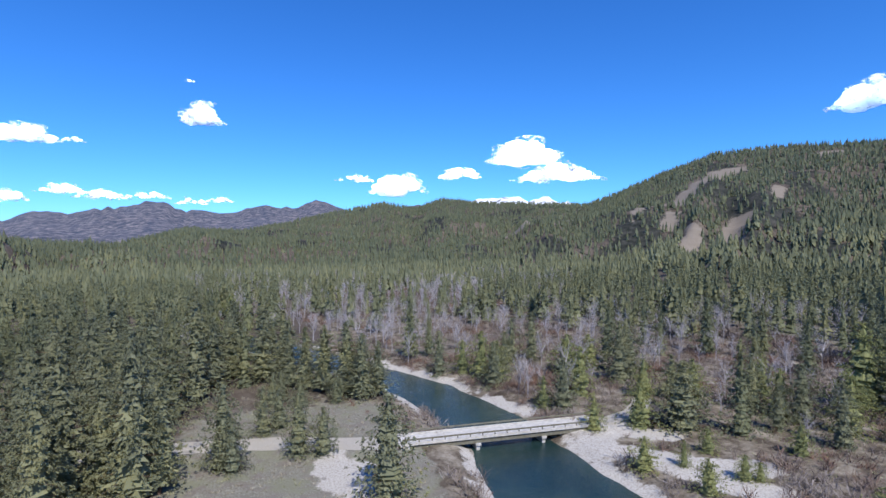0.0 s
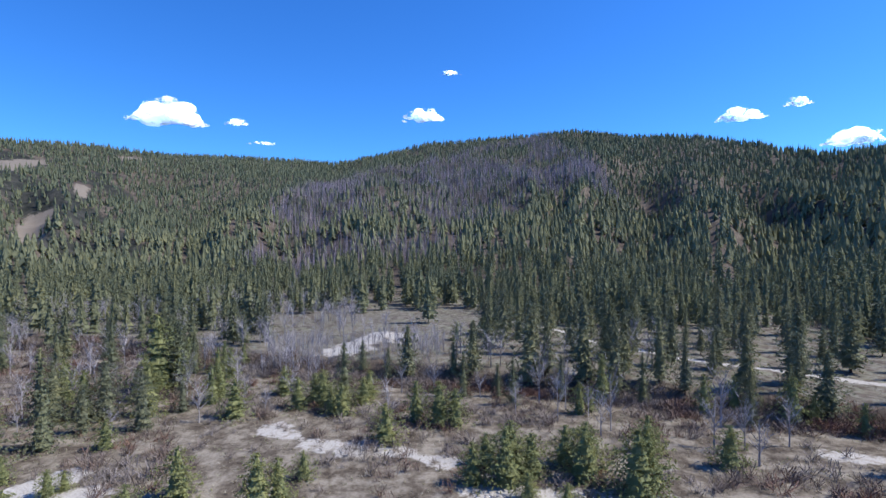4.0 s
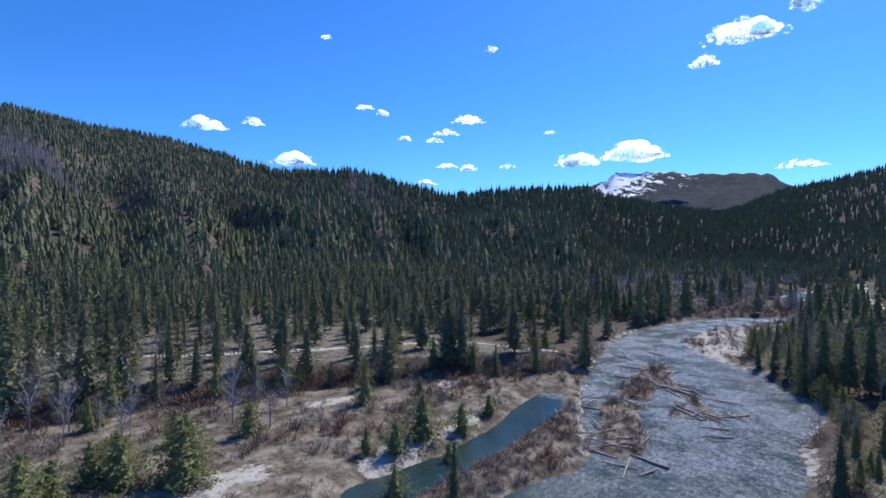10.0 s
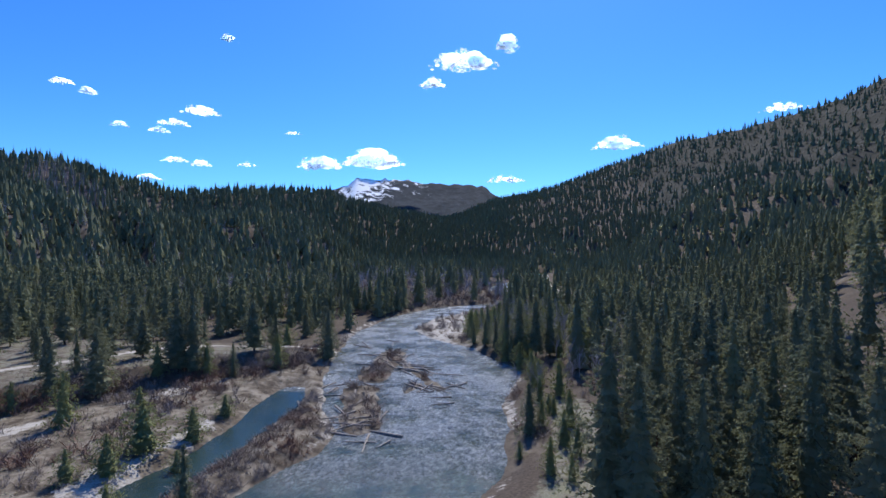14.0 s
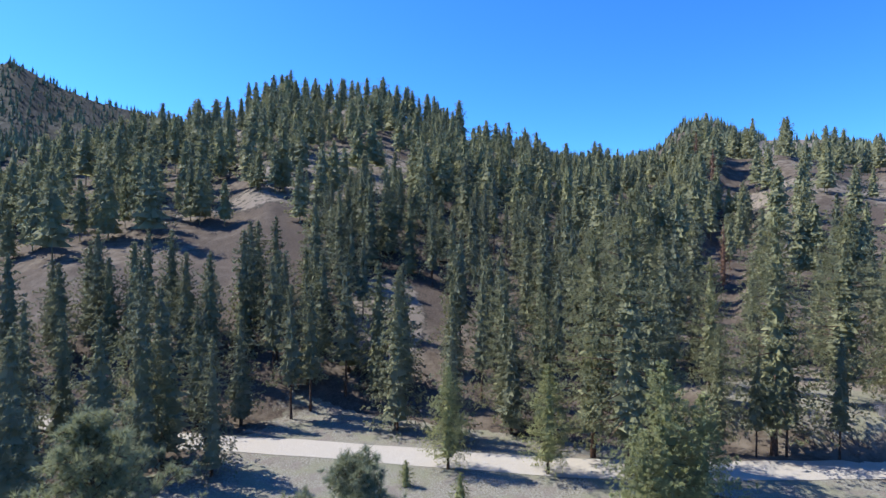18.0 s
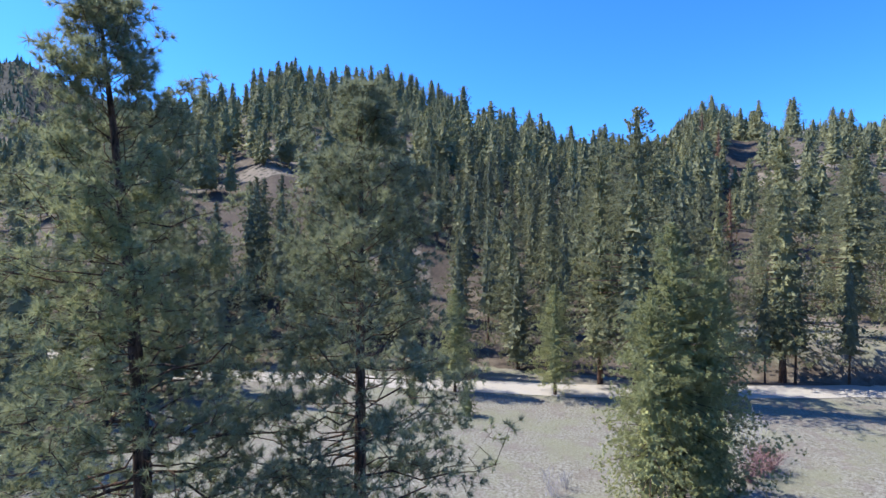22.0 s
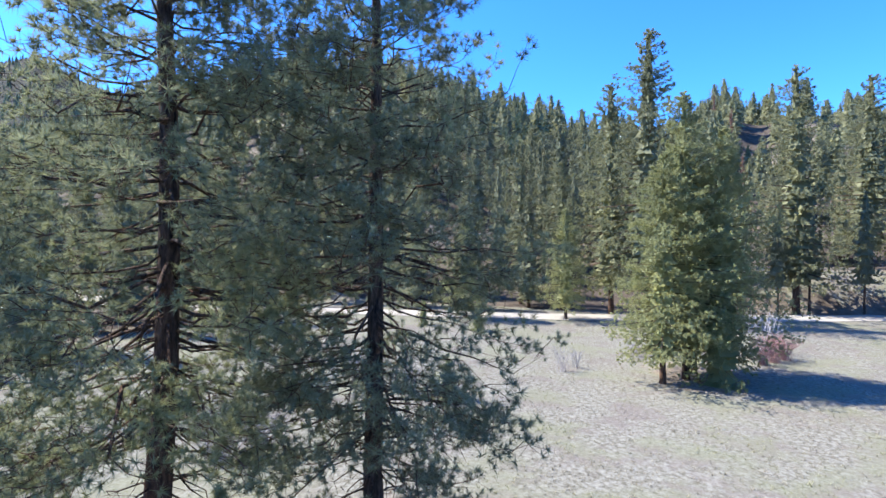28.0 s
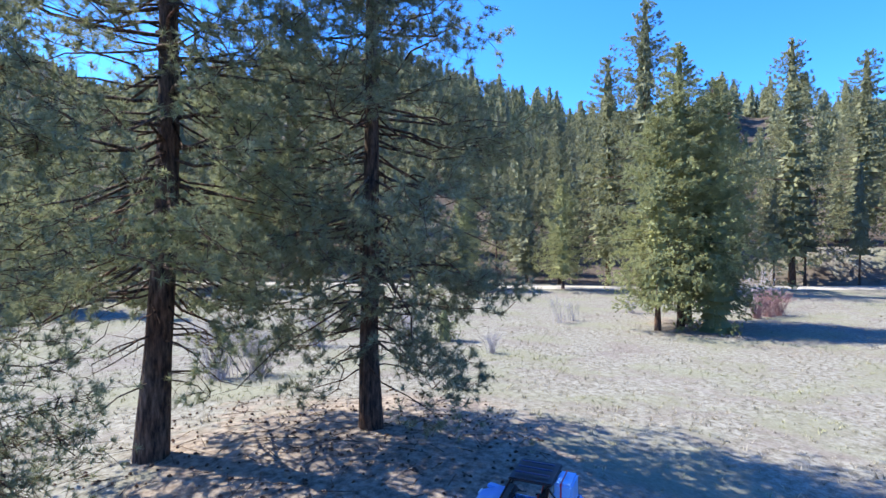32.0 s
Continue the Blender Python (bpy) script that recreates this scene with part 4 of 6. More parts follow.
def snag(seed):
    g = np.random.default_rng(seed)
    v = [(.02 * math.cos(q), .02 * math.sin(q), -.03) for q in (0, 2.1, 4.2)] + [(g.normal(0, .02), g.normal(0, .02), 1)]
    f = [(0, 1, 3), (1, 2, 3), (2, 0, 3)]
    for k in range(5):
        z, q, r = g.uniform(.35, .9), g.uniform(0, 6.28), g.uniform(.05, .1)
        b = len(v)
        v += [(0, 0, z), (0, 0, z + .02), (r * math.cos(q), r * math.sin(q), z + .05)]
        f += [(b, b + 1, b + 2)]
    return np.array(v), np.array(f)


def bare_crown(seed, stems=24, fork=.25, wide=.34):
    """A leafless broadleaf: a stem, rising boughs and fans of thin twigs, one metre tall."""
    g = np.random.default_rng(seed)
    v, f = [], []

    def blade(p, q, w):
        d = np.subtract(q, p)
        s = np.cross(d, g.normal(0, 1, 3))
        s = s / (np.linalg.norm(s) + 1e-9) * w
        b = len(v)
        v.extend([tuple(p - s), tuple(p + s), tuple(q)])
        f.append((b, b + 1, b + 2))
    blade(np.array([0, 0, -.03]), np.array([0, 0, .8]), .016)
    blade(np.array([0, 0, -.03]), np.array([0.01, 0, .7]), .014)
    for k in range(stems):
        z = g.uniform(fork, .75)
        a = g.uniform(0, 6.28)
        r = wide * g.uniform(.35, 1) * (1 - .4 * z)
        p, q = np.array([0, 0, z * .85]), np.array([r * math.cos(a), r * math.sin(a), min(1, z + g.uniform(.12, .3))])
        blade(p, q, .0055)
        for _ in range(4):
            m = p + (q - p) * g.uniform(.35, .95)
            blade(m, m + np.array([g.normal(0, .06), g.normal(0, .06), g.uniform(.04, .14)]), .0034)
    return np.array(v), np.array(f)


def bush(seed, n=30):
    """A leafless shrub: a sheaf of thin stems, one metre tall."""
    g = np.random.default_rng(seed)
    v, f = [], []
    for k in range(n):
        a, r = g.uniform(0, 6.28), g.uniform(.1, .8)
        b = np.array([g.normal(0, .2), g.normal(0, .2), -.05])
        t = np.array([r * math.cos(a), r * math.sin(a), g.uniform(.4, 1.0) * (1.1 - r * .5)])
        q = g.uniform(0, 6.28)
        s = np.array([math.cos(q), math.sin(q), 0]) * .022
        i = len(v)
        v += [tuple(b - s), tuple(b + s), tuple(t)] if k % 2 else [tuple(b), tuple(t - s), tuple(t + s)]
        f += [(i, i + 1, i + 2)]
    return np.array(v), np.array(f)


T_SNAG = [snag(s) for s in range(6)]
T_BARE = [bare_crown(s) for s in range(5)]
T_BUSH = [bush(s) for s in range(5)]


def scatter(r0, r1, gap, seed, a0=0.0, a1=360.0):
    """Places in a ring, about one for every gap x gap metres."""
    g = np.random.default_rng(seed)
    n = int(math.pi * (r1**2 - r0**2) * (a1 - a0) / 360 / gap**2)
    r, az = np.sqrt(g.uniform(r0**2, r1**2, n)), np.radians(g.uniform(a0, a1, n))
    return r * np.sin(az), r * np.cos(az), g.uniform(0, 1, n)


def thin(x, y, gap):
    """Leaves out places that crowd another."""
    cell = {}
    keep = []
    for k in range(len(x)):
        c = (int(x[k] // gap), int(y[k] // gap))
        if any((x[k] - x[j]) ** 2 + (y[k] - y[j]) ** 2 < gap * gap for i in (-1, 0, 1) for l in (-1, 0, 1) for j in cell.get((c[0] + i, c[1] + l), ())):
            continue
        cell.setdefault(c, []).append(k)
        keep.append(k)
    return np.array(keep, int)


def free(x, y, road=5.5, river=2.0):
    """Ground on which trees can stand: no road, water, gravel."""
    rd, _ = near_line(x, y, ROAD)
    re, _ = near_line(x, y, ROAD_EAST)
    rw, hw = near_line(x, y, RIVER)
    pw, ph = near_line(x, y, POND)
    bar, _ = near_line(x, y, [(46, -186), (44, -262)])
    return (np.minimum(rd, re) > road) & (rw - hw > river) & (pw - ph > 2) & (bar > 13) & (sand_mask(x, y) < .5)


def wood(x, y):
    """How thickly conifers grow at a place, 0 to 1."""
    az, r = polar(x, y)
    _, u, w, fr = hills(x, y)
    n = fbm(x / 45, y / 45, 3, 81)
    slope = .95 * (1 - np.where((az > 180) & (az < 232), .8, .9) * bare_mask(az, r, u, w, x, y)) * (1 - bare_mask(az, r, u, w, x, y, True)) * (1 - .84 * burn_mask(az, u, x, y))
    d = np.where((u > 0), slope, 0.0)
    d = np.where((w > 0) & (w < 1.6) & (az > 206) & (az < 312), np.maximum(.82 * (1 - .5 * bare_mask(az, r, u, w, x, y)), 0), d)
    flat = (u <= 0) & ~((w > 0) & (az > 206) & (az < 312))
    bench = np.interp(y, [k[0] for k in BENCH], [k[1] for k in BENCH])
    rw, hw = near_line(x, y, RIVER)
    f = np.zeros(np.shape(x))
    f = np.where((az > 290) | (az < 2), step(60, 75, r) * np.where(r > 150, .95, .6 + .5 * n), f)                                    # north-west woods
    f = np.where((az >= 2) & (az < 24), np.where(r > 420, .8, .14 + .35 * n), f)
    f = np.where((az >= 24) & (az < 75) & (x > 60), np.where(r > 240, .7, .12 + .3 * n), f)
    f = np.where(x > bench + 3, np.where(r > np.where(az < 95, 255, 214), .85 + .5 * n, np.where(az > 93, .3 + .4 * n, np.where(az > 71, .04, .4 + .5 * n))), f)
    f = np.where((az > 105) & (az < 160) & (r > 214) & (x > 70), .85, f)
    f = np.where((az > 140) & (az < 178) & (r > 300) & (r < 560) & (x > 0), .12, f)
    f = np.where((x < -6) & (y < -62) & (az > 172) & (az < 246), .95, f)                                                             # south-west woods
    f = np.where((x < 22) & (x > -30) & (y < -165) & (rw - hw > 3), np.where((y > -235) & (x > -14), .16, .9), f)
    return np.clip(np.where(flat, f, d), 0, 1)


def grow(name, label, temps, mat, r0, r1, gap, h0, h1, seed, dens, w0=.8, w1=1.25, category="forest", a0=0.0, a1=360.0, clear=True, near=3.0):
    x, y, k = scatter(r0, r1, gap, seed, a0, a1)
    m = k < dens(x, y)
    x, y = x[m], y[m]
    m = free(x, y) if clear else np.ones(len(x), bool)
    x, y = x[m], y[m]
    m = thin(x, y, near)
    x, y = x[m], y[m]
    g = np.random.default_rng(seed + 1)
    h = g.uniform(h0, h1, len(x)) * (1 + .18 * fbm(x / 60, y / 60, 2, seed))
    if r0 > 250:
        h = h * (1 + .3 * step(114, 126, polar(x, y)[0]) * (1 - step(170, 180, polar(x, y)[0])))      # older woods on the shaded side
    v, f = spread(temps, x, y, height(x, y) - .2, h, g.uniform(w0, w1, len(x)), seed)
    return tagged(new(name, mesh_np(name, v, f, mat)), label, category, kind="stuff")


def hill_sector(x, y):
    az, r = polar(x, y)
    return (az > 206) & (az < 300) & (r < 480)


def front_band(x, y):
    """The near edge of the eastern woods, where each tree stands alone."""
    az, r = polar(x, y)
    return ((az > 68) & (az < 172) & (r < 205)) | (((az > 296) | (az < 68)) & (r < 200))


def crest_side(x, y):
    az, r = polar(x, y)
    _, u, w, fr = hills(x, y)
    return wood(x, y) * (u < 1.12) * ~fr


def seen(x, y):
    """Few trees are needed beyond the woods in the north-west, which hide the slopes there."""
    az, r = polar(x, y)
    return np.where((az > 293) & (az < 333) & (r > 300), .2, 1)


grow("forest_far", "dense dark conifer forest covering the far hillsides", T_FAR, M_FAR, 700, 1830, 7.2, 10, 17, 101, lambda x, y: crest_side(x, y) * seen(x, y), .8, 1.2, near=4.5)
grow("forest_slope", "conifer forest on the lower valley slopes", T_MID, M_FIR, 420, 700, 7.8, 11, 19, 102, lambda x, y: crest_side(x, y) * seen(x, y) * ~hill_sector(x, y), .8, 1.2, near=4)
grow("forest_foot", "conifer forest at the foot of the slopes", T_VAL, M_FIR, 280, 420, 7.8, 11, 20, 112, lambda x, y: crest_side(x, y) * seen(x, y) * ~hill_sector(x, y), .8, 1.2, near=3.8)
grow("forest_valley", "tall pines and firs on the valley floor", T_NEAR, M_FIR, 138, 280, 8.0, 12, 24, 103, lambda x, y: crest_side(x, y) * ~hill_sector(x, y) * ~front_band(x, y), .8, 1.15, near=3.8)
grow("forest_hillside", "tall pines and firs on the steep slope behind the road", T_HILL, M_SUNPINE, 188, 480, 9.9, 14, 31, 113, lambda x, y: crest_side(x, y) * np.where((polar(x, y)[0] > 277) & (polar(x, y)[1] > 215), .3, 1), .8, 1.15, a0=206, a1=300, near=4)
grow("burnt_snags", "grey fire-killed snags standing on the burnt hillside", T_SNAG, M_SNAG, 330, 1500, 4.4, 12, 19, 104,
     lambda x, y: .7 * burn_mask(polar(x, y)[0], hills(x, y)[1], x, y), a0=62, a1=143, near=2)


T_SCRUB = [tiers(2, 7, .75, .0, .5, 90 + s, False) for s in range(5)]
grow("hillside_scrub", "low dark scrub dotted over the bare mountainside", T_SCRUB, M_SCRUB, 380, 1300, 8.5, 1.5, 4.0, 117,
     lambda x, y: .9 * bare_mask(*polar(x, y), *hills(x, y)[1:3], x, y) * (hills(x, y)[1] < 1.05), .7, 1.6, "shrubs", 176, 230, near=3)


def leafless(x, y):
    az, r = polar(x, y)
    n = fbm(x / 30, y / 30, 3, 91)
    rw, hw = near_line(x, y, RIVER)
    a = ((az > 352) | (az < 34)) * (r > 140) * (r < 560) * (rw - hw > 4) * (.62 + .6 * n)
    b = (az > 30) * (az < 80) * (r > 110) * (r < 300) * (.5 + .6 * n)
    c = (az > 80) * (az < 125) * (r > 105) * (r < 170) * (.34 + .6 * n)
    d = (az > 125) * (az < 175) * (r > 270) * (r < 620) * (.7 + .3 * n) * (rw - hw > 4)
    asp = (az > 70) * (az < 89) * (r > 142) * (r < 186) * 1.0
    e = (x > -25) * (x < 26) * (y < -110) * (y > -240) * .75
    return np.clip(np.maximum.reduce([a, b, c, d, e, asp]), 0, 1)


grow("cottonwoods", "leafless grey cottonwoods and aspens along the river", T_BARE, M_GREY, 100, 620, 7.9, 7, 14, 105, leafless, .8, 1.3, near=2.5)


grow("aspen_thicket", "thicket of slender leafless grey aspens below the bench meadow", T_BARE, M_GREY, 132, 200, 1.8, 4.5, 8.5, 115,
     lambda x, y: .9 * (np.abs(np.hypot(x, y) - 160 - 8 * fbm(x / 20, y / 20, 2, 116)) < 13), .35, .6, a0=71, a1=90, near=.9)


def shrubs(x, y):
    az, r = polar(x, y)
    n = fbm(x / 16, y / 16, 3, 95)
    bench = np.interp(y, [k[0] for k in BENCH], [k[1] for k in BENCH])
    a = (x > 30) * (x < bench + 4) * np.clip(.42 + 2.0 * n, .06, 1) * (1 + .5 * (y < -45))
    rim = (np.abs(x - bench - 1) < 5) * (y > -150) * (y < 200) * .9
    s, _ = near_line(x, y, [(44, -60), (46, -104)])
    spit = (s < 6.5) * .95
    b = (az > 120) * (az < 178) * (r > 250) * (r < 600) * .5
    isle = np.zeros(np.shape(x))
    for ax, ay, bx, by, ih in ISLES[:2]:
        q, _ = near_line(x, y, [(ax, ay), (bx, by)])
        isle = np.maximum(isle, (q < ih - .3) * .9)
    q, _ = near_line(x, y, [(46, -190), (44, -258)])
    isle = np.maximum(isle, (q < 13) * (.25 + .8 * n))
    c = ((az > 350) | (az < 40)) * (r > 90) * (r < 450) * (.3 + .7 * n) * (x > 20)
    rw, hw = near_line(x, y, RIVER)
    west = (x > -14) * (x < 24) * (y < -62) * (y > -170) * (rw - hw > 1.5) * (.25 + .8 * n)
    return np.clip(np.maximum.reduce([a, rim, spit, b, isle, c, west]), 0, 1)


def dry(x, y):
    return height(x, y) > -1.42


x, y, k = scatter(52, 480, 1.95, 106)
m = (k < shrubs(x, y)) & dry(x, y)
x, y = x[m], y[m]
x2, y2, k = scatter(55, 125, 1.25, 107, 130, 172)
s, _ = near_line(x2, y2, [(43, -58), (47, -106)])
m = (s < 7) & dry(x2, y2)
x, y = np.r_[x, x2[m]], np.r_[y, y2[m]]
g = np.random.default_rng(108)
y2 = g.uniform(-140, 190, 3000)
x2 = np.interp(y2, [k[0] for k in BENCH], [k[1] for k in BENCH]) + g.normal(-1.5, 3.2, 3000)
x, y = np.r_[x, x2], np.r_[y, y2]
rd, _ = near_line(x, y, ROAD_EAST)
m = (rd > 4) & ((sand_mask(x, y) < .8) | (np.abs(x - 44) < 8) & (y < -55) & (y > -110)) & ((polar(x, y)[1] < 200) | (np.random.default_rng(3).uniform(0, 1, len(x)) < .45))
x, y = x[m], y[m]
hh = np.random.default_rng(4).uniform(.8, 2.5, len(x)) * (1 + .3 * (polar(x, y)[1] > 200)) * np.where(near_line(x, y, [(43, -58), (47, -106)])[0] < 7, .6, 1)
v, f = spread(T_BUSH, x, y, height(x, y), hh, np.random.default_rng(5).uniform(.9, 1.9, len(x)), 6)
tagged(new("shrubs", mesh_np("shrubs", v, f, M_TWIG)), "leafless reddish-brown willow shrubs on the river flats", "shrubs", kind="stuff")

# ---- trees that stand near the camera, each a thing of its own ----
def tree(name, label, category, made, bark, leaf, x, y, turn=0.0, scale=1.0, z=None, group=""):
    base = new(name)
    tagged(base, label, category, group)
    for nm, (v, f), mat in (("trunk", made[0], bark), ("crown", made[1], leaf)):
        part_ob = new(nm, mesh_np(nm, v, f, mat, nm == "trunk"))
        part_ob.parent = base
    base.matrix_basis = pose(x, y, (hz(x, y) if z is None else z) - .05, 0, 0, turn) @ Matrix.Scale(scale, 4)
    return base


PINE_LABEL = "tall ponderosa pine with a bare lower trunk and green needles"
# the two old pines beside the parked vehicle
tree("pine_tree", "old ponderosa pine with a thick red-brown trunk leaning in the clearing", "tree",
     conifer(1, 25.9, .72, .165, 4.8, "old", 275, 46, 36, .24, .0088, -.45, .75), M_BARK, M_ROADPINE, -9.9, -12.4, 112)
tree("pine_tree", "open-crowned ponderosa pine with drooping lower boughs", "tree",
     conifer(2, 24.1, .6, .115, 4.8, "old", 275, 46, 36, .24, .0088, .3), M_BARK, M_ROADPINE, -14.0, -8.0, 60)

tree("pine_tree", "smaller pine with boughs hanging low at the edge of the clearing", "tree",
     conifer(3, 12.0, .3, .06, 2.0, "old", 120, 34, 28, .17, .007, .1), M_BARK, M_ROADPINE, -5.2, -10.6, 10)

KINDS = {
    "tall": [conifer(10 + q, 26, .6, .09, 4.8, "fir" if q == 3 else "pine", 150, 10, 7, .58, .105) for q in range(4)],
    "slim": [conifer(20 + q, 24, .42, .26, 3.3, "pine", 90, 10, 8, .5, .085) for q in range(3)],
    "fir": [conifer(30 + q, 22, .5, .03, 4.8, "fir", 140, 9, 6, .6, .12) for q in range(3)],
    "young": [conifer(40 + q, 8, .2, .02, 2.9, "young", 84, 9, 8, .34, .072) for q in range(4)],
    "mid": [conifer(80 + q, 24, .5, .07 + .03 * (q % 3), 4.7 + .4 * (q % 2), "fir" if q % 3 == 0 else "pine", 120, 8, 5, .74, .145) for q in range(5)],
    "shaggy": [conifer(90 + q, 12, .35, .02, 3.8, "young", 120, 10, 7, .42, .085) for q in range(3)],
    "north": [conifer(100 + q, 24, .5, .05 + .03 * (q % 3), 4.8 + .4 * (q % 2), "fir" if q % 3 == 0 else "pine", 120, 8, 5, .74, .145) for q in range(4)],
    "full": [conifer(50 + q, 26, .6, .13, 5.0, "pine", 210, 18, 15, .36, .036) for q in range(3)],
    "bushy": [conifer(60 + q, 18, .45, .13, 3.4, "pine", 250, 26, 15, .27, .021) for q in range(2)],
    "rust": [conifer(70, 24, .5, .1, 3.4, "spire", 80, 8, 3, .7, .12)],
}
BASE_H = {"shaggy": 12, "north": 24, "mid": 24, "rust": 24, "full": 26, "bushy": 18, "tall": 26, "slim": 24, "fir": 22, "young": 8}
M_BUSHY = foliage("yellow-green needles", (0.2, 0.225, 0.105), (0.46, 0.47, 0.235), (0.44, 0.44, 0.2))
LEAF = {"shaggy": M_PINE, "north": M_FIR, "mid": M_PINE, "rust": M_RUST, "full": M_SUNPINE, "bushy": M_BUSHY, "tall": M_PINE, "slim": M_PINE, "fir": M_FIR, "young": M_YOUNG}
LABEL = {"shaggy": "shaggy dark green pine with boughs to the ground beside the road", "north": "tall dark green conifer of the woods up the valley", "mid": "straight green pine on the bench above the river flat", "rust": "dead pine with rust-red needles on the crest", "full": "tall full-crowned ponderosa pine beside the gravel road", "bushy": "bushy yellow-green pine with boughs to the ground in the meadow",
         "tall": PINE_LABEL, "slim": "slender pine with a long bare trunk and a narrow crown", "fir": "dense dark green fir with branches to the ground",
         "young": "young bushy pine with yellow-green needles on the river flat"}
GROUP = {"shaggy": "shaggy pines by the bridge", "north": "conifers up the valley", "mid": "pines on the eastern bench", "rust": "dead pines on the crest", "full": "tall pines beside the road", "bushy": "clump of pines in the meadow", "tall": "tall pines of the valley woods", "slim": "slender pines of the valley woods", "fir": "dark firs of the valley woods", "young": "young pines on the flats"}
first, stood = {}, []


WIDE = {"young": 3.3, "shaggy": 4.9, "north": 6.8, "mid": 6.8, "fir": 6.8, "tall": 6.6}


def stand(kind, x, y, h, g, wide=None):
    """One more tree of a kind, as a copy of the first with that shape."""
    k = int(g.integers(0, len(KINDS[kind])))
    s, turn = h / BASE_H[kind], g.uniform(0, 360)
    stood.append((x, y))
    if (kind, k) not in first:
        nm = {"shaggy": "shaggy_pine", "north": "conifer", "mid": "pine_tree", "rust": "dead_pine", "full": "pine_tree", "bushy": "bushy_pine", "tall": "pine_tree", "slim": "slender_pine", "fir": "fir_tree", "young": "young_pine"}[kind]
        first[kind, k] = tree(nm, LABEL[kind], "tree", KINDS[kind][k], M_BARK, LEAF[kind], x, y, turn, s, group=GROUP[kind])
        return first[kind, k]
    ob = copy_thing(first[kind, k], pose(x, y, hz(x, y) - .05, 0, 0, turn))
    w = s * g.uniform(.9, 1.12) if wide is None else min(1.5, max(.75, wide / WIDE[kind] / s)) * s
    ob.scale = (w, w * g.uniform(.92, 1.08), s)
    return ob


g0 = np.random.default_rng(77)
# single trees whose places are plain: x, y, height
CLEARING = [(-44.8, 1.9, 22.6), (-46.2, 4.6, 20), (-74.5, -1.2, 39), (-79.5, -6.2, 34), (-90.2, 18.7, 37), (-102, 31, 32), (-84, -14, 24), (-90, -22, 27),
            (-89.9, 20.2, 21), (-91, 27, 18), (-88.4, 16.1, 17), (-88, 11, 20), (-97, 36, 21), (-122, 36, 30), (-104, 50, 30), (-106, 12, 26), (-118, 5, 27), (-85, -67, 24),
            (-101, -68, 22), (-108, -66, 21), (-110, -61, 22), (-95, -44, 25), (-109, -30, 24), (-77, -27, 22), (-80, -38, 27)]
for n, (x, y, h) in enumerate(CLEARING):
    stand("bushy" if n < 2 else "slim" if 8 <= n <= 10 or 17 <= n <= 20 else "full" if n < 16 else "tall", x, y, h, g0)
for x, y, h in [(-42.6, .3, 17.7), (-46.8, 2.6, 18), (-71.3, -11.4, 15.2), (-68, -24.4, 14.5)]:
    stand("bushy", x, y, h, g0)
for x, y, h in [(-43.6, 4.2, 8), (-60, -20, 4), (-62, -28, 3.5), (-33, -13.2, 3.2)]:
    stand("young", x, y, h, g0)
# x, y, height, width
LOT = [(-3, 82, 14.1, 7.4), (3, 95, 9.8, 4.8), (-1.5, 79.5, 9, 5), (9, 83, 11, 4.9), (13, 82, 8.5, 4.1), (20, 62, 15.9, 7.2), (7, 120, 6.7, 4.7), (6, 99, 8, 4.5), (5, 116, 7, 4.5), (11, 112, 6, 4), (19, 112, 6, 4)]
for x, y, h, w in LOT:
    stand("shaggy", x, y, h, g0, w)
for x, y, h, w in [(-15, 81, 22.7, 8.7), (-18, 75, 17.9, 7.2), (-23, 74, 23.5, 7.3), (-11, 75, 19.3, 4.9), (-12, 122, 27.8, 9.1), (-9, 133, 18.5, 7.1), (-29, 79, 21.5, 6.4), (-31, 132, 25, 8.9),
                   (-33, 120, 22.3, 7.4), (-20, 92, 21, 7), (-26, 99, 25, 8), (-18, 108, 24, 8), (-36, 86, 25, 8), (-5, 142, 22, 7), (3, 136, 21, 7), (8, 140, 19, 6.5),
                   (13, 125, 16.3, 6.4), (22, 117, 18.4, 7), (25, 113, 15.4, 6.2), (29, 114, 13.6, 5.8), (17, 121, 17, 6.6), (9, 129, 18, 6.6), (26, 119, 15, 6)]:
    stand("tall", x, y, h, g0, w)
BANK = [(50, 131, 12.8, 4.8), (56, 128, 9.6, 4.5), (76, 138, 14.1, 5.3), (82, 136, 15.9, 5.3), (84, 119, 11.2, 6.4), (94, 123, 10, 6.7), (98, 111, 16.4, 7.8), (74, 76, 8.4, 5.6), (64, 77, 6.6, 3.3), (81, 72, 13.8, 8.8),
        (61, 59, 5.6, 3.4), (68, 58, 4.4, 2.3), (64, 49, 5.3, 3.4), (73, 51, 4.1, 2.6), (90, 55, 5.4, 3.4), (76, 61, 4.4, 3.9), (100, 55, 12.4, 4.5), (106, 67, 12.5, 5.7), (105, 71, 10.6, 4.7), (75, 50, 3, 1.9),
        (91, 105, 16.8, 6.7), (82, 117, 9.7, 5.8), (108, 59, 11.4, 5.3), (108, 40, 8.2, 5.7), (62, 118, 11, 5), (68, 126, 12, 5), (88, 92, 9, 5), (97, 86, 10, 5), (113, 82, 11, 5), (118, 66, 10, 5), (121, 50, 8, 4.5)]
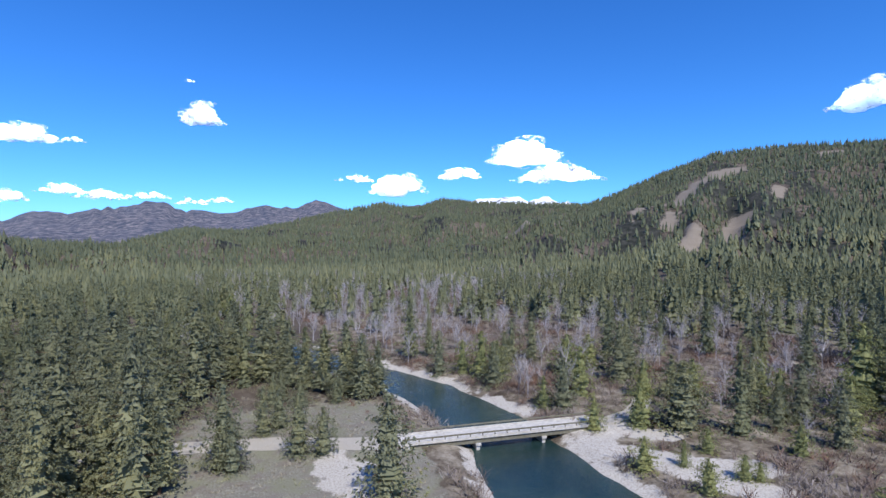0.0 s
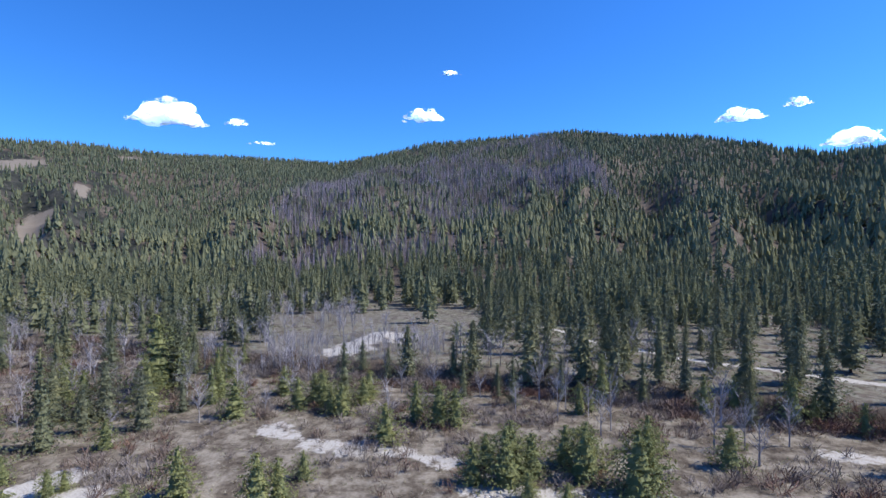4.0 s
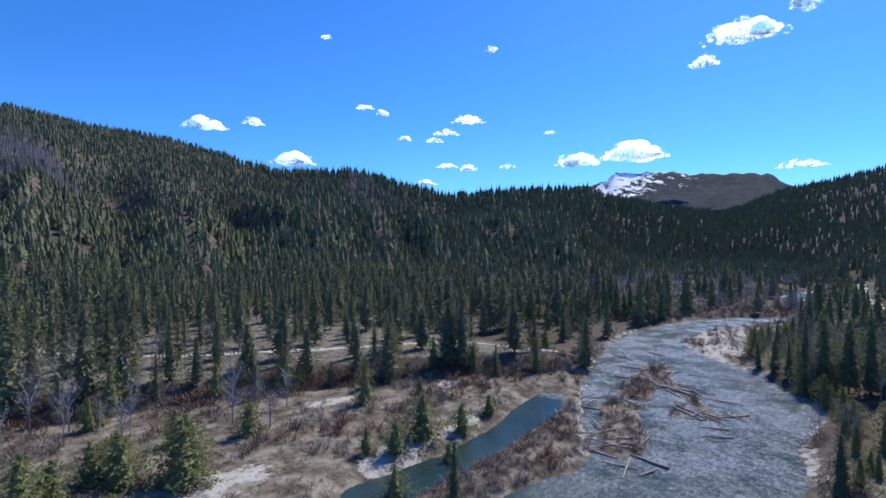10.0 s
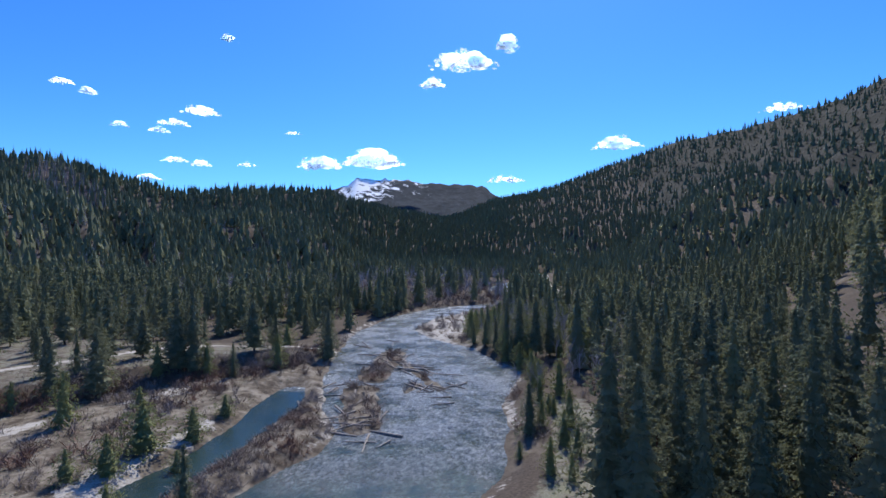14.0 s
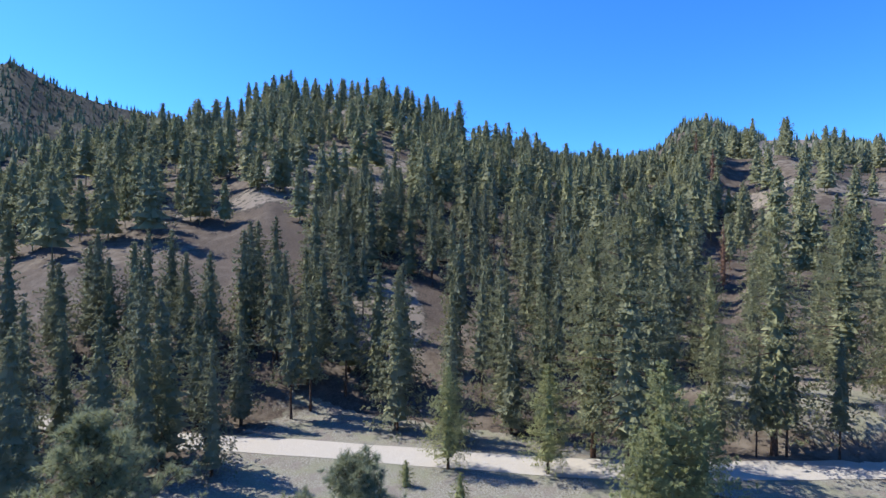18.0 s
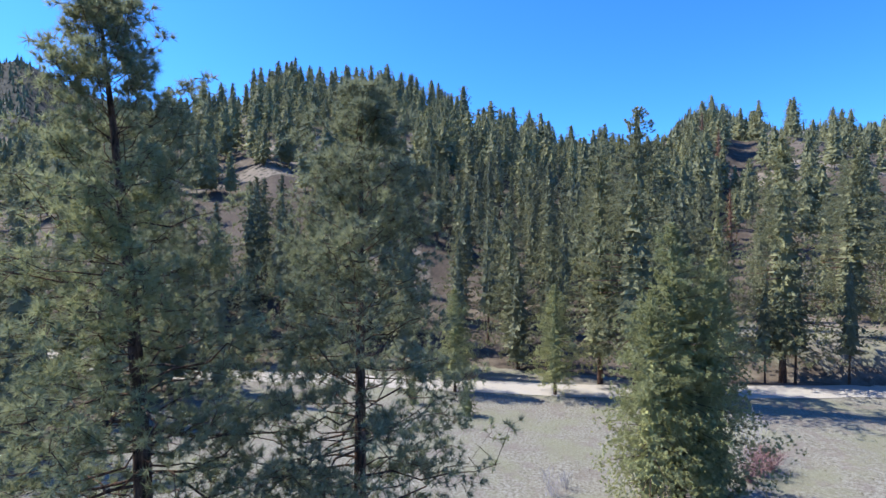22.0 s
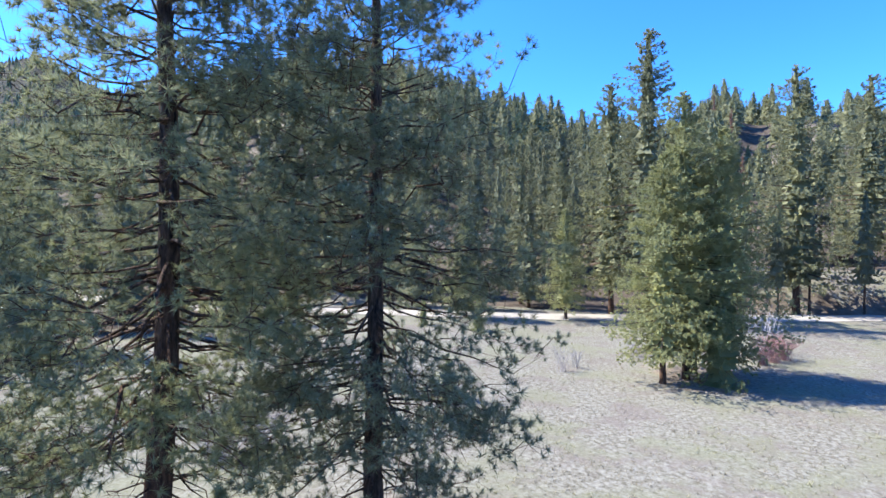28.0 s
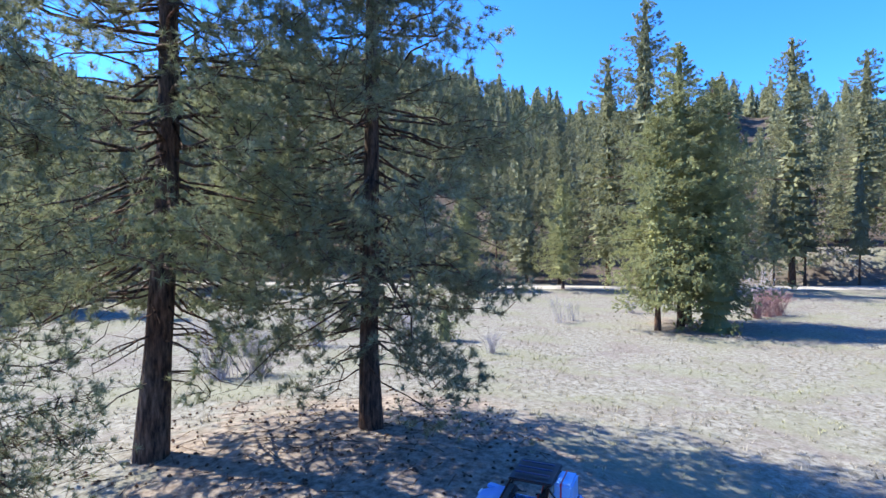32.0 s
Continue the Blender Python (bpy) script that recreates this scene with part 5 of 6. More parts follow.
FLAT = [(96, 6, 7.4, 5.6), (106, -3, 9.1, 4.8), (106, -6, 7.5, 4.3), (74, 32, 7.5, 4.4), (63, 32, 7, 3.5), (69, 18, 9, 4.7), (71, 16, 7.6, 3.6), (81, 16, 4.5, 2.7), (81, -15, 8.6, 7.8), (81, -10, 6.4, 4.4), (87, -28, 7.8, 6.6),
        (89, -25, 6.5, 4.5), (95, -40, 6.5, 4.9), (125, 36, 7.1, 4.3), (115, 29, 7.1, 3.9), (117, 24, 8.4, 5.2), (118, 15, 6.3, 5.1), (108, 2, 8.5, 4), (86, -16, 8.2, 6.5), (88, -12, 5.2, 4.3), (84, -19, 7, 5), (77, -18, 4, 3.6),
        (83, -27, 8.4, 6.7), (79, -35, 10.3, 5.8), (74, -23, 3.9, 3.5), (89, -51, 7, 4.3), (63, -71, 8.6, 5.4), (62, -63, 6.1, 4.3), (65, -59, 4.8, 2.6), (60, -79, 6, 3.7), (55, -69, 4.2, 4.6), (83, -92, 4.2, 3), (62, -91, 4.5, 3),
        (124, 15, 6.5, 4.9), (111, 18, 7.1, 4.7), (76, -33, 10.8, 5.8), (53, -54, 5.9, 3.4), (87, -78, 10.5, 4.1), (180, -3, 6.8, 7), (187, -13, 8.2, 7), (2, -127, 5.9, 3.8), (-1, -106, 3.6, 2.2), (86, -158, 7, 5.5), (121, 27, 6.5, 4.5), (113, 21, 6, 4.2)]
for x, y, h, w in BANK + FLAT:
    stand("young" if h < 11.5 else "shaggy", x, y, h, g0, w)
for x, y, h, w in [(133, -23, 22.2, 7.6), (131, -36, 22.2, 6), (129, -53, 18.4, 6.1), (143, 21, 8.6, 4.3), (139, 8, 14.4, 5), (137, 13, 9.2, 3.7), (127, -42, 19.5, 5.6), (143, -72, 11.8, 5.9), (124, -70, 12.7, 6), (140, -103, 17.1, 8.1),
                   (108, -120, 13.5, 6.3), (89, -116, 24.2, 9.5), (92, -114, 19.7, 7), (96, -94, 16.2, 6.1), (83, -134, 14.8, 8.5), (69, -154, 13.7, 6.9), (88, -175, 9.9, 5), (65, -145, 15.9, 6.7), (11, -154, 8.2, 4.1), (9, -158, 18.1, 5.6),
                   (17, -166, 10.6, 4.5), (21, -172, 9.5, 4.8), (26, -177, 8.3, 4.7), (13, -162, 17.4, 5.1), (4, -156, 18.8, 6), (0, -160, 21.5, 6), (137, -28, 19, 6), (134, -46, 17, 5.5), (100, -99, 14, 5.5), (104, -90, 15, 5.5), (112, -80, 14, 5.5)]:
    stand("mid", x, y, h, g0, w)
for x, y, h, w in [(89, 66, 18.8, 7), (44, -57, 9.3, 4.8), (2, -93, 9.3, 4.9), (120, 20, 14, 5)]:
    stand("fir", x, y, h, g0, w)
for x, y, h in [(-2, -104, 4), (-2, -76, 5.5), (-5, -75, 4), (3, -83, 3), (-4, -88, 6), (0, -96, 5), (-5, -98, 7), (1, -112, 6), (-3, -118, 8), (3, -124, 6), (-6, -84, 5), (4, -135, 7), (8, -146, 8), (13, -156, 9)]:
    stand("young", x, y, h, g0)


def fill(kind_of, r0, r1, a0, a1, gap, h0, h1, seed, dens, most, near=4.0):
    """Scatters single trees where dens allows, away from those that stand."""
    x, y, k = scatter(r0, r1, gap, seed, a0, a1)
    m = (k < dens(x, y)) & free(x, y, 6.0, 3.0)
    x, y = x[m], y[m]
    if len(stood):
        st = np.array(stood)
        m = np.min(np.hypot(x[:, None] - st[:, 0], y[:, None] - st[:, 1]), axis=1) > near
        x, y = x[m], y[m]
    m = thin(x, y, near)[:most]
    g = np.random.default_rng(seed + 5)
    for px, py in zip(x[m], y[m]):
        stand(kind_of(g), float(px), float(py), float(g.uniform(h0, h1)), g)


pinewood = lambda g: "tall" if g.uniform() < .6 else "slim" if g.uniform() < .6 else "fir"
fill(pinewood, 62, 135, 188, 236, 5.8, 18, 27, 201, lambda x, y: .98 * (x < -9) * (y < -50), 150)
fill(pinewood, 84, 190, 232, 296, 8.6, 18, 30, 202, lambda x, y: .8 * np.where((polar(x, y)[0] > 270) & (polar(x, y)[0] < 292), .35, 1) * (1 - .5 * bare_mask(*polar(x, y), *hills(x, y)[1:3], x, y)), 150)
fill(lambda g: "fir" if g.uniform() < .4 else "tall", 64, 140, 296, 362, 5.8, 17, 26, 203, lambda x, y: wood(x, y) * ~((x > -14 + .06 * y) & (y < 128)), 95)
fill(lambda g: "shaggy" if g.uniform() < .5 else "young", 110, 138, 14, 70, 8.0, 7, 14, 204, lambda x, y: .3 + 0 * x, 30)
fill(lambda g: "young", 150, 235, 170, 186, 4.2, 5.5, 11, 208, lambda x, y: .8 * (x > -12), 60, 2.2)
for az_, r_, h_ in ((276.6, 345, 27), (277.6, 190, 22), (275.2, 350, 24)):
    stand("rust", r_ * math.sin(math.radians(az_)), r_ * math.cos(math.radians(az_)), h_, g0)
fill(lambda g: "mid" if g.uniform() < .85 else "fir", 110, 205, 68, 172, 7.2, 10, 21, 205, lambda x, y: wood(x, y) * (polar(x, y)[1] < 205), 290)
fill(lambda g: "young" if g.uniform() < .6 else "fir", 95, 165, 60, 152, 7.5, 5, 12, 206,
     lambda x, y: .55 * (np.abs(x + 5 - np.interp(y, [k[0] for k in BENCH], [k[1] for k in BENCH])) < 9) * np.where((polar(x, y)[0] > 71) & (polar(x, y)[0] < 90), .35, 1), 55, 3.0)
fill(lambda g: "north" if g.uniform() < .9 else "young", 136, 200, 296, 428, 7.6, 12, 23, 207, wood, 280)

# ---- things ----
def part(name, bm, material, parent, label=""):
    me = bpy.data.meshes.new(name)
    bm.to_mesh(me)
    bm.free()
    me.materials.append(material)
    ob = new(name, me)
    ob.parent = parent
    if label:
        tagged(ob, label)
    return ob


def box(sx, sy, sz, at=(0, 0, 0), bevel=0.0, turn=(0, 0, 0)):
    bm = bmesh.new()
    bmesh.ops.create_cube(bm, size=1, matrix=pose(*at, *turn) @ Matrix.Diagonal((sx, sy, sz, 1)))
    if bevel:
        bmesh.ops.bevel(bm, geom=bm.edges[:], offset=bevel, segments=2, affect="EDGES")
    return bm


def rod(r, length, at=(0, 0, 0), turn=(0, 0, 0), sides=10, r2=None):
    bm = bmesh.new()
    bmesh.ops.create_cone(bm, cap_ends=True, segments=sides, radius1=r, radius2=r if r2 is None else r2, depth=length, matrix=pose(*at, *turn))
    return bm


# bridge: deck on steel girders, two piers, abutments, rails
b0, b1 = Vector((26.5, 81.9)), Vector((66.0, 79.8))
span, yaw = (b1 - b0).length, math.degrees(math.atan2(b1.y - b0.y, b1.x - b0.x))
bridge = tagged(new("bridge"), "one-lane concrete bridge on steel girders over the river", "bridge")
bridge.matrix_basis = pose((b0.x + b1.x) / 2, (b0.y + b1.y) / 2, 1.0, 0, 0, yaw)
part("deck", box(span, 5.2, .28, (0, 0, -.14), .03), M_CONC, bridge)
for s in (-1, 1):
    part("girder", box(span - 2, .35, .9, (0, s * 2.1, -.73)), M_STEEL, bridge)
    part("kerb", box(span, .3, .22, (0, s * 2.4, .114), .03), M_CONC, bridge)
    for k in range(17):
        part("rail_post", box(.16, .16, .85, (-span / 2 + .6 + k * (span - 1.2) / 16, s * 2.44, .45)), M_STEEL, bridge)
    part("guard_rail", box(span, .09, .30, (0, s * 2.36, .72), .02), M_STEEL, bridge)
    part("abutment", box(1.6, 5.8, 3.6, (s * (span / 2 - .4), 0, -2.1), .05), M_CONC, bridge)
    pier = part("pier", box(.7, 4.4, 3.2, (s * 6.6 + 1.0, 0, -2.75), .06), M_CONC, bridge)
    part("pier_cap", box(1.0, 5.0, .5, (s * 6.6 + 1.0, 0, -1.42), .04), M_CONC, bridge)

# white water where the river breaks over shoals
g = np.random.default_rng(27)
v, f = [], []
for cx, cy, ang, long_, cnt in ((57, -127, 2.2, 9, 46), (36, -101, 1.4, 6, 16), (52, -172, 2.4, 7, 18), (22, -130, 1.2, 8, 16), (62, -190, 2.0, 8, 16)):
    for k in range(cnt):
        t = g.normal(0, .45) * long_
        x, y = cx + t * math.cos(ang) + g.normal(0, 1.1), cy + t * math.sin(ang) + g.normal(0, 1.1)
        if hz(x, y) > -1.52:
            continue
        a0, w, ln = ang + g.normal(0, .35), g.uniform(.05, .14), g.uniform(.2, .7)
        b = len(v)
        for e in range(7):
            q = 6.2832 * e / 7
            r = g.uniform(.7, 1.2)
            px, py = ln * r * math.cos(q), w * r * math.sin(q)
            v.append((x + px * math.cos(a0) - py * math.sin(a0), y + px * math.sin(a0) + py * math.cos(a0), -1.47))
        v.append((x, y, -1.40))
        f += [(b + e, b + (e + 1) % 7, b + 7) for e in range(7)]
tagged(new("white_water", mesh_np("white_water", np.array(v), np.array(f), M_FOAM, True)), "white foam where the river breaks over shoals", "water", kind="stuff")

# driftwood
g = np.random.default_rng(31)
logs = []
for k in range(4):
    v, f = [], []
    n = 5
    pts = [(t * 9 - 4.5, g.normal(0, .1), g.normal(0, .06)) for t in np.linspace(0, 1, n)]
    tube(v, f, pts, [.24, .22, .19, .16, .10], 7)
    for _ in range(3):
        t = g.uniform(-3, 4)
        a = g.uniform(0, 6.28)
        tube(v, f, [(t, 0, 0), (t + .4, .7 * math.cos(a), .7 * math.sin(a))], [.06, .02], 4)
    logs.append(mesh_np("drift_log", np.array(v), np.array(f), M_LOG, True))
JAM = [(48, -158, 40, 12), (46, -148, 120, 14), (40, -146, 150, 14), (33, -138, 150, 12), (27, -126, 135, 9), (34, -95, 20, 12), (31, -90, 70, 6), (40, -112, 100, 8), (52, -118, 60, 6), (24, -118, 60, 6),
       (58, -172, 150, 8), (47, -105, 95, 4)]
n = 0
for cx, cy, ang, cnt in JAM:
    for _ in range(int(cnt * .7)):
        x, y = cx + g.normal(0, 3.8), cy + g.normal(0, 3.4)
        z = max(hz(x, y), -1.5) + .22
        ob = new("drift_log", logs[int(g.integers(0, 4))])
        s = g.uniform(.45, 1.1)
        ob.matrix_basis = pose(x, y, z, 0, g.normal(0, 4), ang + g.normal(0, 34)) @ Matrix.Diagonal((s, s ** .5, s ** .5, 1))
        tagged(ob, "bleached driftwood log stranded on the river gravel", "log", "driftwood logs")
        n += 1

# clouds: azimuth, height angle, width and height in degrees
CLOUDS_A = [(339.9, 9.8, 4.6, 2.0), (343.4, 9.6, 1.6, .6), (354, 12.9, 3.4, 2.9), (338.9, 4.4, 2.6, 1.2), (342.6, 5.2, 3.6, 1.2), (345.5, 4.8, 4.2, 1.0), (349.2, 4.9, 3.8, .9),
            (353.1, 4.5, 2.6, 1.0), (355.6, 4.7, 2.8, .7), (9.2, 7.3, 3.6, .9), (13.7, 6.6, 5.6, 2.8), (20.5, 7.8, 4.6, 1.5), (27.6, 9.9, 7.2, 3.4), (31, 7.6, 8.2, 2.2), (58.3, 12.5, 5.8, 3.0),
            (64.5, 12.2, 2.0, .8), (66.9, 10.3, 2.8, .4), (83.8, 13.6, 4.2, 1.7), (86.8, 17.9, 1.8, .8), (352.9, 16, .8, .4)]
CLOUDS_B = [(112.2, 24.4, 4.8, 2.0), (115.4, 11.8, 3.9, 1.6), (119.9, 12.4, 1.8, 1.1), (123.9, 8.9, 3.8, 2.0), (131.3, 14.4, 1.8, .8), (133.2, 13.9, 1.3, 1.0), (142.5, 13.2, 3.6, 1.1),
            (140.2, 11.9, 2.8, .8), (138.9, 11.1, 2.0, .7), (135.6, 11.3, 1.3, .8), (140.3, 8.4, 2.4, .7), (142.6, 8.2, 1.9, .9), (137.9, 6.6, 2.4, .8), (127.3, 21, 1.2, .5),
            (166.2, 17.2, 2.6, 1.3), (145.2, 20.2, 1.5, .9), (159.6, 9.4, 5.6, 2.6), (154.1, 8.7, 4.4, 1.7)]
CLOUDS_C = [(169.6, 19.4, 6.2, 2.2), (174.4, 20.9, 2.0, 2.0), (146.8, 8.3, 1.8, .5), (151.4, 11.7, 1.5, .4), (200.4, 12.4, 3.4, .9), (185.6, 10.4, 4.4, 1.6), (174.1, 7.15, 3.8, 1.0)]
BALLS = []
for k in (1, 2):
    ball = bmesh.new()
    bmesh.ops.create_icosphere(ball, subdivisions=k, radius=1)
    ball.verts.ensure_lookup_table()
    BALLS.append((np.array([p.co[:] for p in ball.verts]), np.array([[q.index for q in p.verts] for p in ball.faces])))
    ball.free()
for az, el, wd, hd in CLOUDS_A + CLOUDS_B + CLOUDS_C:
    d = 4200.0
    BV, BF = BALLS[wd > 4]
    w, h = d * math.radians(wd) / 2 * 1.05, d * math.radians(hd) / 2 * 1.1
    g = np.random.default_rng(int(az * 10))
    vs, fs = [], []
    puffs = int(9 + wd * 4)
    for k in range(puffs):
        t = g.uniform(-1, 1)
        room = (1 - abs(t) ** 2.2)
        r = h * (.2 + .42 * room) * g.uniform(.45, 1.0)
        c = np.array([t * (w - r * .8), g.normal(0, .3) * w * .5, -h * .45 + room * h * g.uniform(.0, .9)])
        p = BV * r * np.array([1.5, 1.3, .8])
        q = (p + c) / h
        bumpy = np.array([noise.fractal(Vector(o) * 1.3 + Vector((az, el, k * .3)), 1.0, 2.2, 5) for o in q])
        p = p * (1 + .26 * bumpy)[:, None]
        p[:, 2] = np.where(p[:, 2] < -.3 * h, -.3 * h + (p[:, 2] + .3 * h) * .6, p[:, 2])
        vs.append(p + c)
        fs.append(BF + k * len(BV))
    ob = new("cloud", mesh_np("cloud", np.vstack(vs), np.vstack(fs), M_CLOUD, True))
    a = math.radians(az)
    ob.matrix_basis = pose(d * math.sin(a), d * math.cos(a), EYE + d * math.tan(math.radians(el)), 0, 0, -az)
    vs, fs = [], []
    for k in range(puffs):
        t = g.uniform(-1.15, 1.15)
        room = max(0, 1 - abs(t) ** 2.2)
        r = h * (.16 + .34 * room) * g.uniform(.5, 1.0)
        c = np.array([t * w, g.normal(0, .3) * w * .5, -h * .5 + room * h * g.uniform(-.1, 1.2)])
        p = BV * r * np.array([1.8, 1.3, .75])
        p = p * (1 + .4 * np.array([noise.fractal(Vector(o) * 1.7 + Vector((el, az, k * .3)), 1.0, 2.2, 5) for o in (p + c) / h]))[:, None]
        vs.append(p + c)
        fs.append(BF + k * len(BV))
    wisps = new("wisp", mesh_np("wisp", np.vstack(vs), np.vstack(fs), M_WISP, True))
    wisps.parent = ob
    tagged(wisps, kind="stuff")
    tagged(ob, "small white fair-weather cloud with a flat base", "cloud", "clouds in the blue sky")

# side-by-side buggy parked under the pines
def paint(name, color, rough=.35, spec=.5, metal=0.0):
    a = Mat(name, rough, spec)
    a.b.inputs["Metallic"].default_value = metal
    c = tuple(q * .8 for q in color)
    return a.done(a.mix(a.smooth(a.noise(3.0, 5.0), .35, .7), color, c))


M_BLUE, M_NAVY = paint("blue plastic", (.16, .42, .85)), paint("navy plastic", (.02, .03, .10))
M_BLACK, M_TYRE = paint("black plastic", (.015, .015, .02), .45), paint("tyre rubber", (.02, .02, .02), .9, .2)
M_CAGE, M_SEAT, M_RED = paint("black steel tube", (.02, .02, .022), .4, .5, .6), paint("seat vinyl", (.03, .028, .03), .6), paint("red plastic", (.6, .03, .03))
M_RIM = paint("grey alloy", (.3, .3, .32), .4, .5, .8)
ga = Mat("windscreen", .05, .5)
ga.b.inputs["Transmission Weight"].default_value = 1.0
M_PANE = ga.done((.85, .9, .9))

bx, by = -10.25, -2.35
buggy = tagged(new("utility_buggy"), "blue and black side-by-side buggy parked in tree shade", "vehicle")
buggy.matrix_basis = pose(bx, by, hz(bx, by), 0, 0, -92) @ Matrix.Scale(.75, 4)      # its nose points along local +x
part("chassis", box(2.5, 1.05, .28, (0, 0, .48), .05), M_BLACK, buggy)
hood = bmesh.new()
bmesh.ops.create_cube(hood, size=1, matrix=pose(.98, 0, .86) @ Matrix.Diagonal((.85, 1.15, .42, 1)))
for q in hood.verts:
    if q.co.x > 1.2:
        q.co.z -= .22 if q.co.z > .9 else -.05
        q.co.y *= .78
bmesh.ops.bevel(hood, geom=hood.edges[:], offset=.06, segments=3, affect="EDGES")
hood_ob = part("hood", hood, M_BLUE, buggy, "light blue hood")
for s in (-1, 1):
    part("headlight", box(.08, .26, .10, (1.40, s * .33, .80), .02), paint("lamp glass", (.8, .82, .85), .1), hood_ob)
    part("front_fender", box(.62, .26, .10, (.98, s * .63, .86), .04, (0, -8, 0)), M_BLUE, buggy)
    part("rear_fender", box(.70, .26, .12, (-.95, s * .62, .92), .04), M_NAVY, buggy)
    part("side_panel", box(.95, .08, .34, (.05, s * .6, .64), .03), M_BLUE, buggy)
    seat = part("seat", box(.5, .5, .16, (-.15, s * .29, .72), .06), M_SEAT, buggy)
    part("backrest", box(.14, .48, .62, (-.44, s * .29, 1.05), .06, (0, -12, 0)), M_SEAT, buggy)
    part("harness", box(.03, .10, .55, (-.345, s * .29, 1.07), .01, (0, -12, 0)), M_RED, buggy, "red seat harness")
    for x0, z0, x1, z1 in ((.62, 1.02, .22, 1.80), (-.62, .95, -.72, 1.80), (.22, 1.80, -.72, 1.80), (-.72, 1.70, -1.25, 1.0)):
        a0, a1 = Vector((x0, s * .62, z0)), Vector((x1, s * .58, z1))
        bm = bmesh.new()
        bmesh.ops.create_cone(bm, cap_ends=True, segments=8, radius1=.028, radius2=.028, depth=(a1 - a0).length,
                              matrix=Matrix.Translation((a0 + a1) / 2) @ (a1 - a0).to_track_quat("Z", "Y").to_matrix().to_4x4())
        part("cage_tube", bm, M_CAGE, buggy)
    for x0 in (.98, -.98):
        wheel = part("wheel", rod(.20, .24, (x0, s * .66, .36), (90, 0, 0), 18), M_RIM, buggy)
        ring = bmesh.new()
        n, m = 26, 8
        rows = [[ring.verts.new((x0 + (.27 + .09 * math.cos(6.2832 * j / m)) * math.cos(6.2832 * k / n), s * .66 + .135 * math.sin(6.2832 * j / m),
                                 .36 + (.27 + .09 * math.cos(6.2832 * j / m) + (.012 if k % 2 else 0)) * math.sin(6.2832 * k / n))) for j in range(m)] for k in range(n)]
        for k in range(n):
            for j in range(m):
                ring.faces.new((rows[k][j], rows[k][(j + 1) % m], rows[(k + 1) % n][(j + 1) % m], rows[(k + 1) % n][j]))
        part("tyre", ring, M_TYRE, wheel)
roof = box(1.15, 1.34, .07, (-.27, 0, 1.84), .03)
for q in roof.verts:
    q.co.z -= .05 * (abs(q.co.y) / .67) ** 2 + .04 * max(0, q.co.x)
roof_ob = part("roof", roof, M_BLACK, buggy, "black moulded roof panel")
for k in range(3):
    part("roof_rib", box(.9, .07, .03, (-.25, -.35 + k * .35, 1.885), .01), M_NAVY, roof_ob)
part("windscreen", box(.02, 1.1, .62, (.42, 0, 1.42), 0, (0, -27, 0)), M_PANE, buggy)
part("dashboard", box(.25, 1.15, .22, (.5, 0, 1.0), .05), M_BLACK, buggy)
sw = bmesh.new()
bmesh.ops.create_cone(sw, segments=20, radius1=.17, radius2=.15, depth=.03, matrix=pose(.28, .29, 1.12, 0, -60, 0))
part("steering_wheel", sw, M_BLACK, buggy)
bed = part("cargo_bed", box(.78, 1.2, .30, (-1.02, 0, .98), .05), M_BLUE, buggy, "blue cargo bed at the back")
part("bed_well", box(.6, .95, .02, (-1.02, 0, 1.136)), M_NAVY, bed)
crate = part("cargo_box", box(.46, .86, .62, (-1.06, 0, 1.46), .05), paint("pale blue plastic", (.25, .5, .85)), buggy, "pale blue storage box strapped behind the roof")
part("strap", box(.05, .88, .64, (-1.0, 0, 1.46), .01), M_RED, crate, "red strap")
part("tail_light", box(.03, .9, .05, (-1.425, 0, 1.0), .01), M_RED, buggy)
part("bumper", box(.08, .95, .14, (1.47, 0, .52), .03), M_CAGE, buggy)

# farm house beside the far cottonwoods
a = Mat("white siding", .7)
M_SIDING = a.done(a.mix(a.noise(6.0), (.62, .6, .56), (.75, .73, .7)))
a = Mat("grey metal roof", .5)
M_ROOF = a.done(a.mix(a.noise(1.0), (.45, .44, .43), (.6, .59, .57)))
M_DARKPANE = paint("dark window glass", (.03, .04, .05), .1)
for hx, hy, ang, sc in ((21, 468, 20, 1.0), (31, 478, 20, .8), (4, 452, 80, .7)):
    house = tagged(new("farm_house"), "small pale house with a grey gable roof among bare trees", "house", "houses up the valley")
    house.matrix_basis = pose(hx, hy, hz(hx, hy) + .1, 0, 0, ang) @ Matrix.Scale(sc, 4)
    part("wall", box(12, 7, 4, (0, 0, 2)), M_SIDING, house)
    bm = bmesh.new()
    pr = [bm.verts.new(c) for c in ((-6.5, -4, 3.9), (-6.5, 4, 3.9), (-6.5, 0, 6.8), (6.5, -4, 3.9), (6.5, 4, 3.9), (6.5, 0, 6.8))]
    for q in ((0, 1, 2), (3, 5, 4), (0, 2, 5, 3), (1, 4, 5, 2), (0, 3, 4, 1)):
        bm.faces.new([pr[k] for k in q])
    part("roof", bm, M_ROOF, house)
    part("door", box(1, .08, 2.1, (1, -3.53, 1.05)), M_STEEL, house)
    for wx_ in (-4, -1.5, 3.8):
        win = part("window", box(1.3, .08, 1.2, (wx_, -3.53, 2.1)), M_SIDING, house)
        part("pane", box(1.1, .04, 1.0, (wx_, -3.58, 2.1)), M_DARKPANE, win)

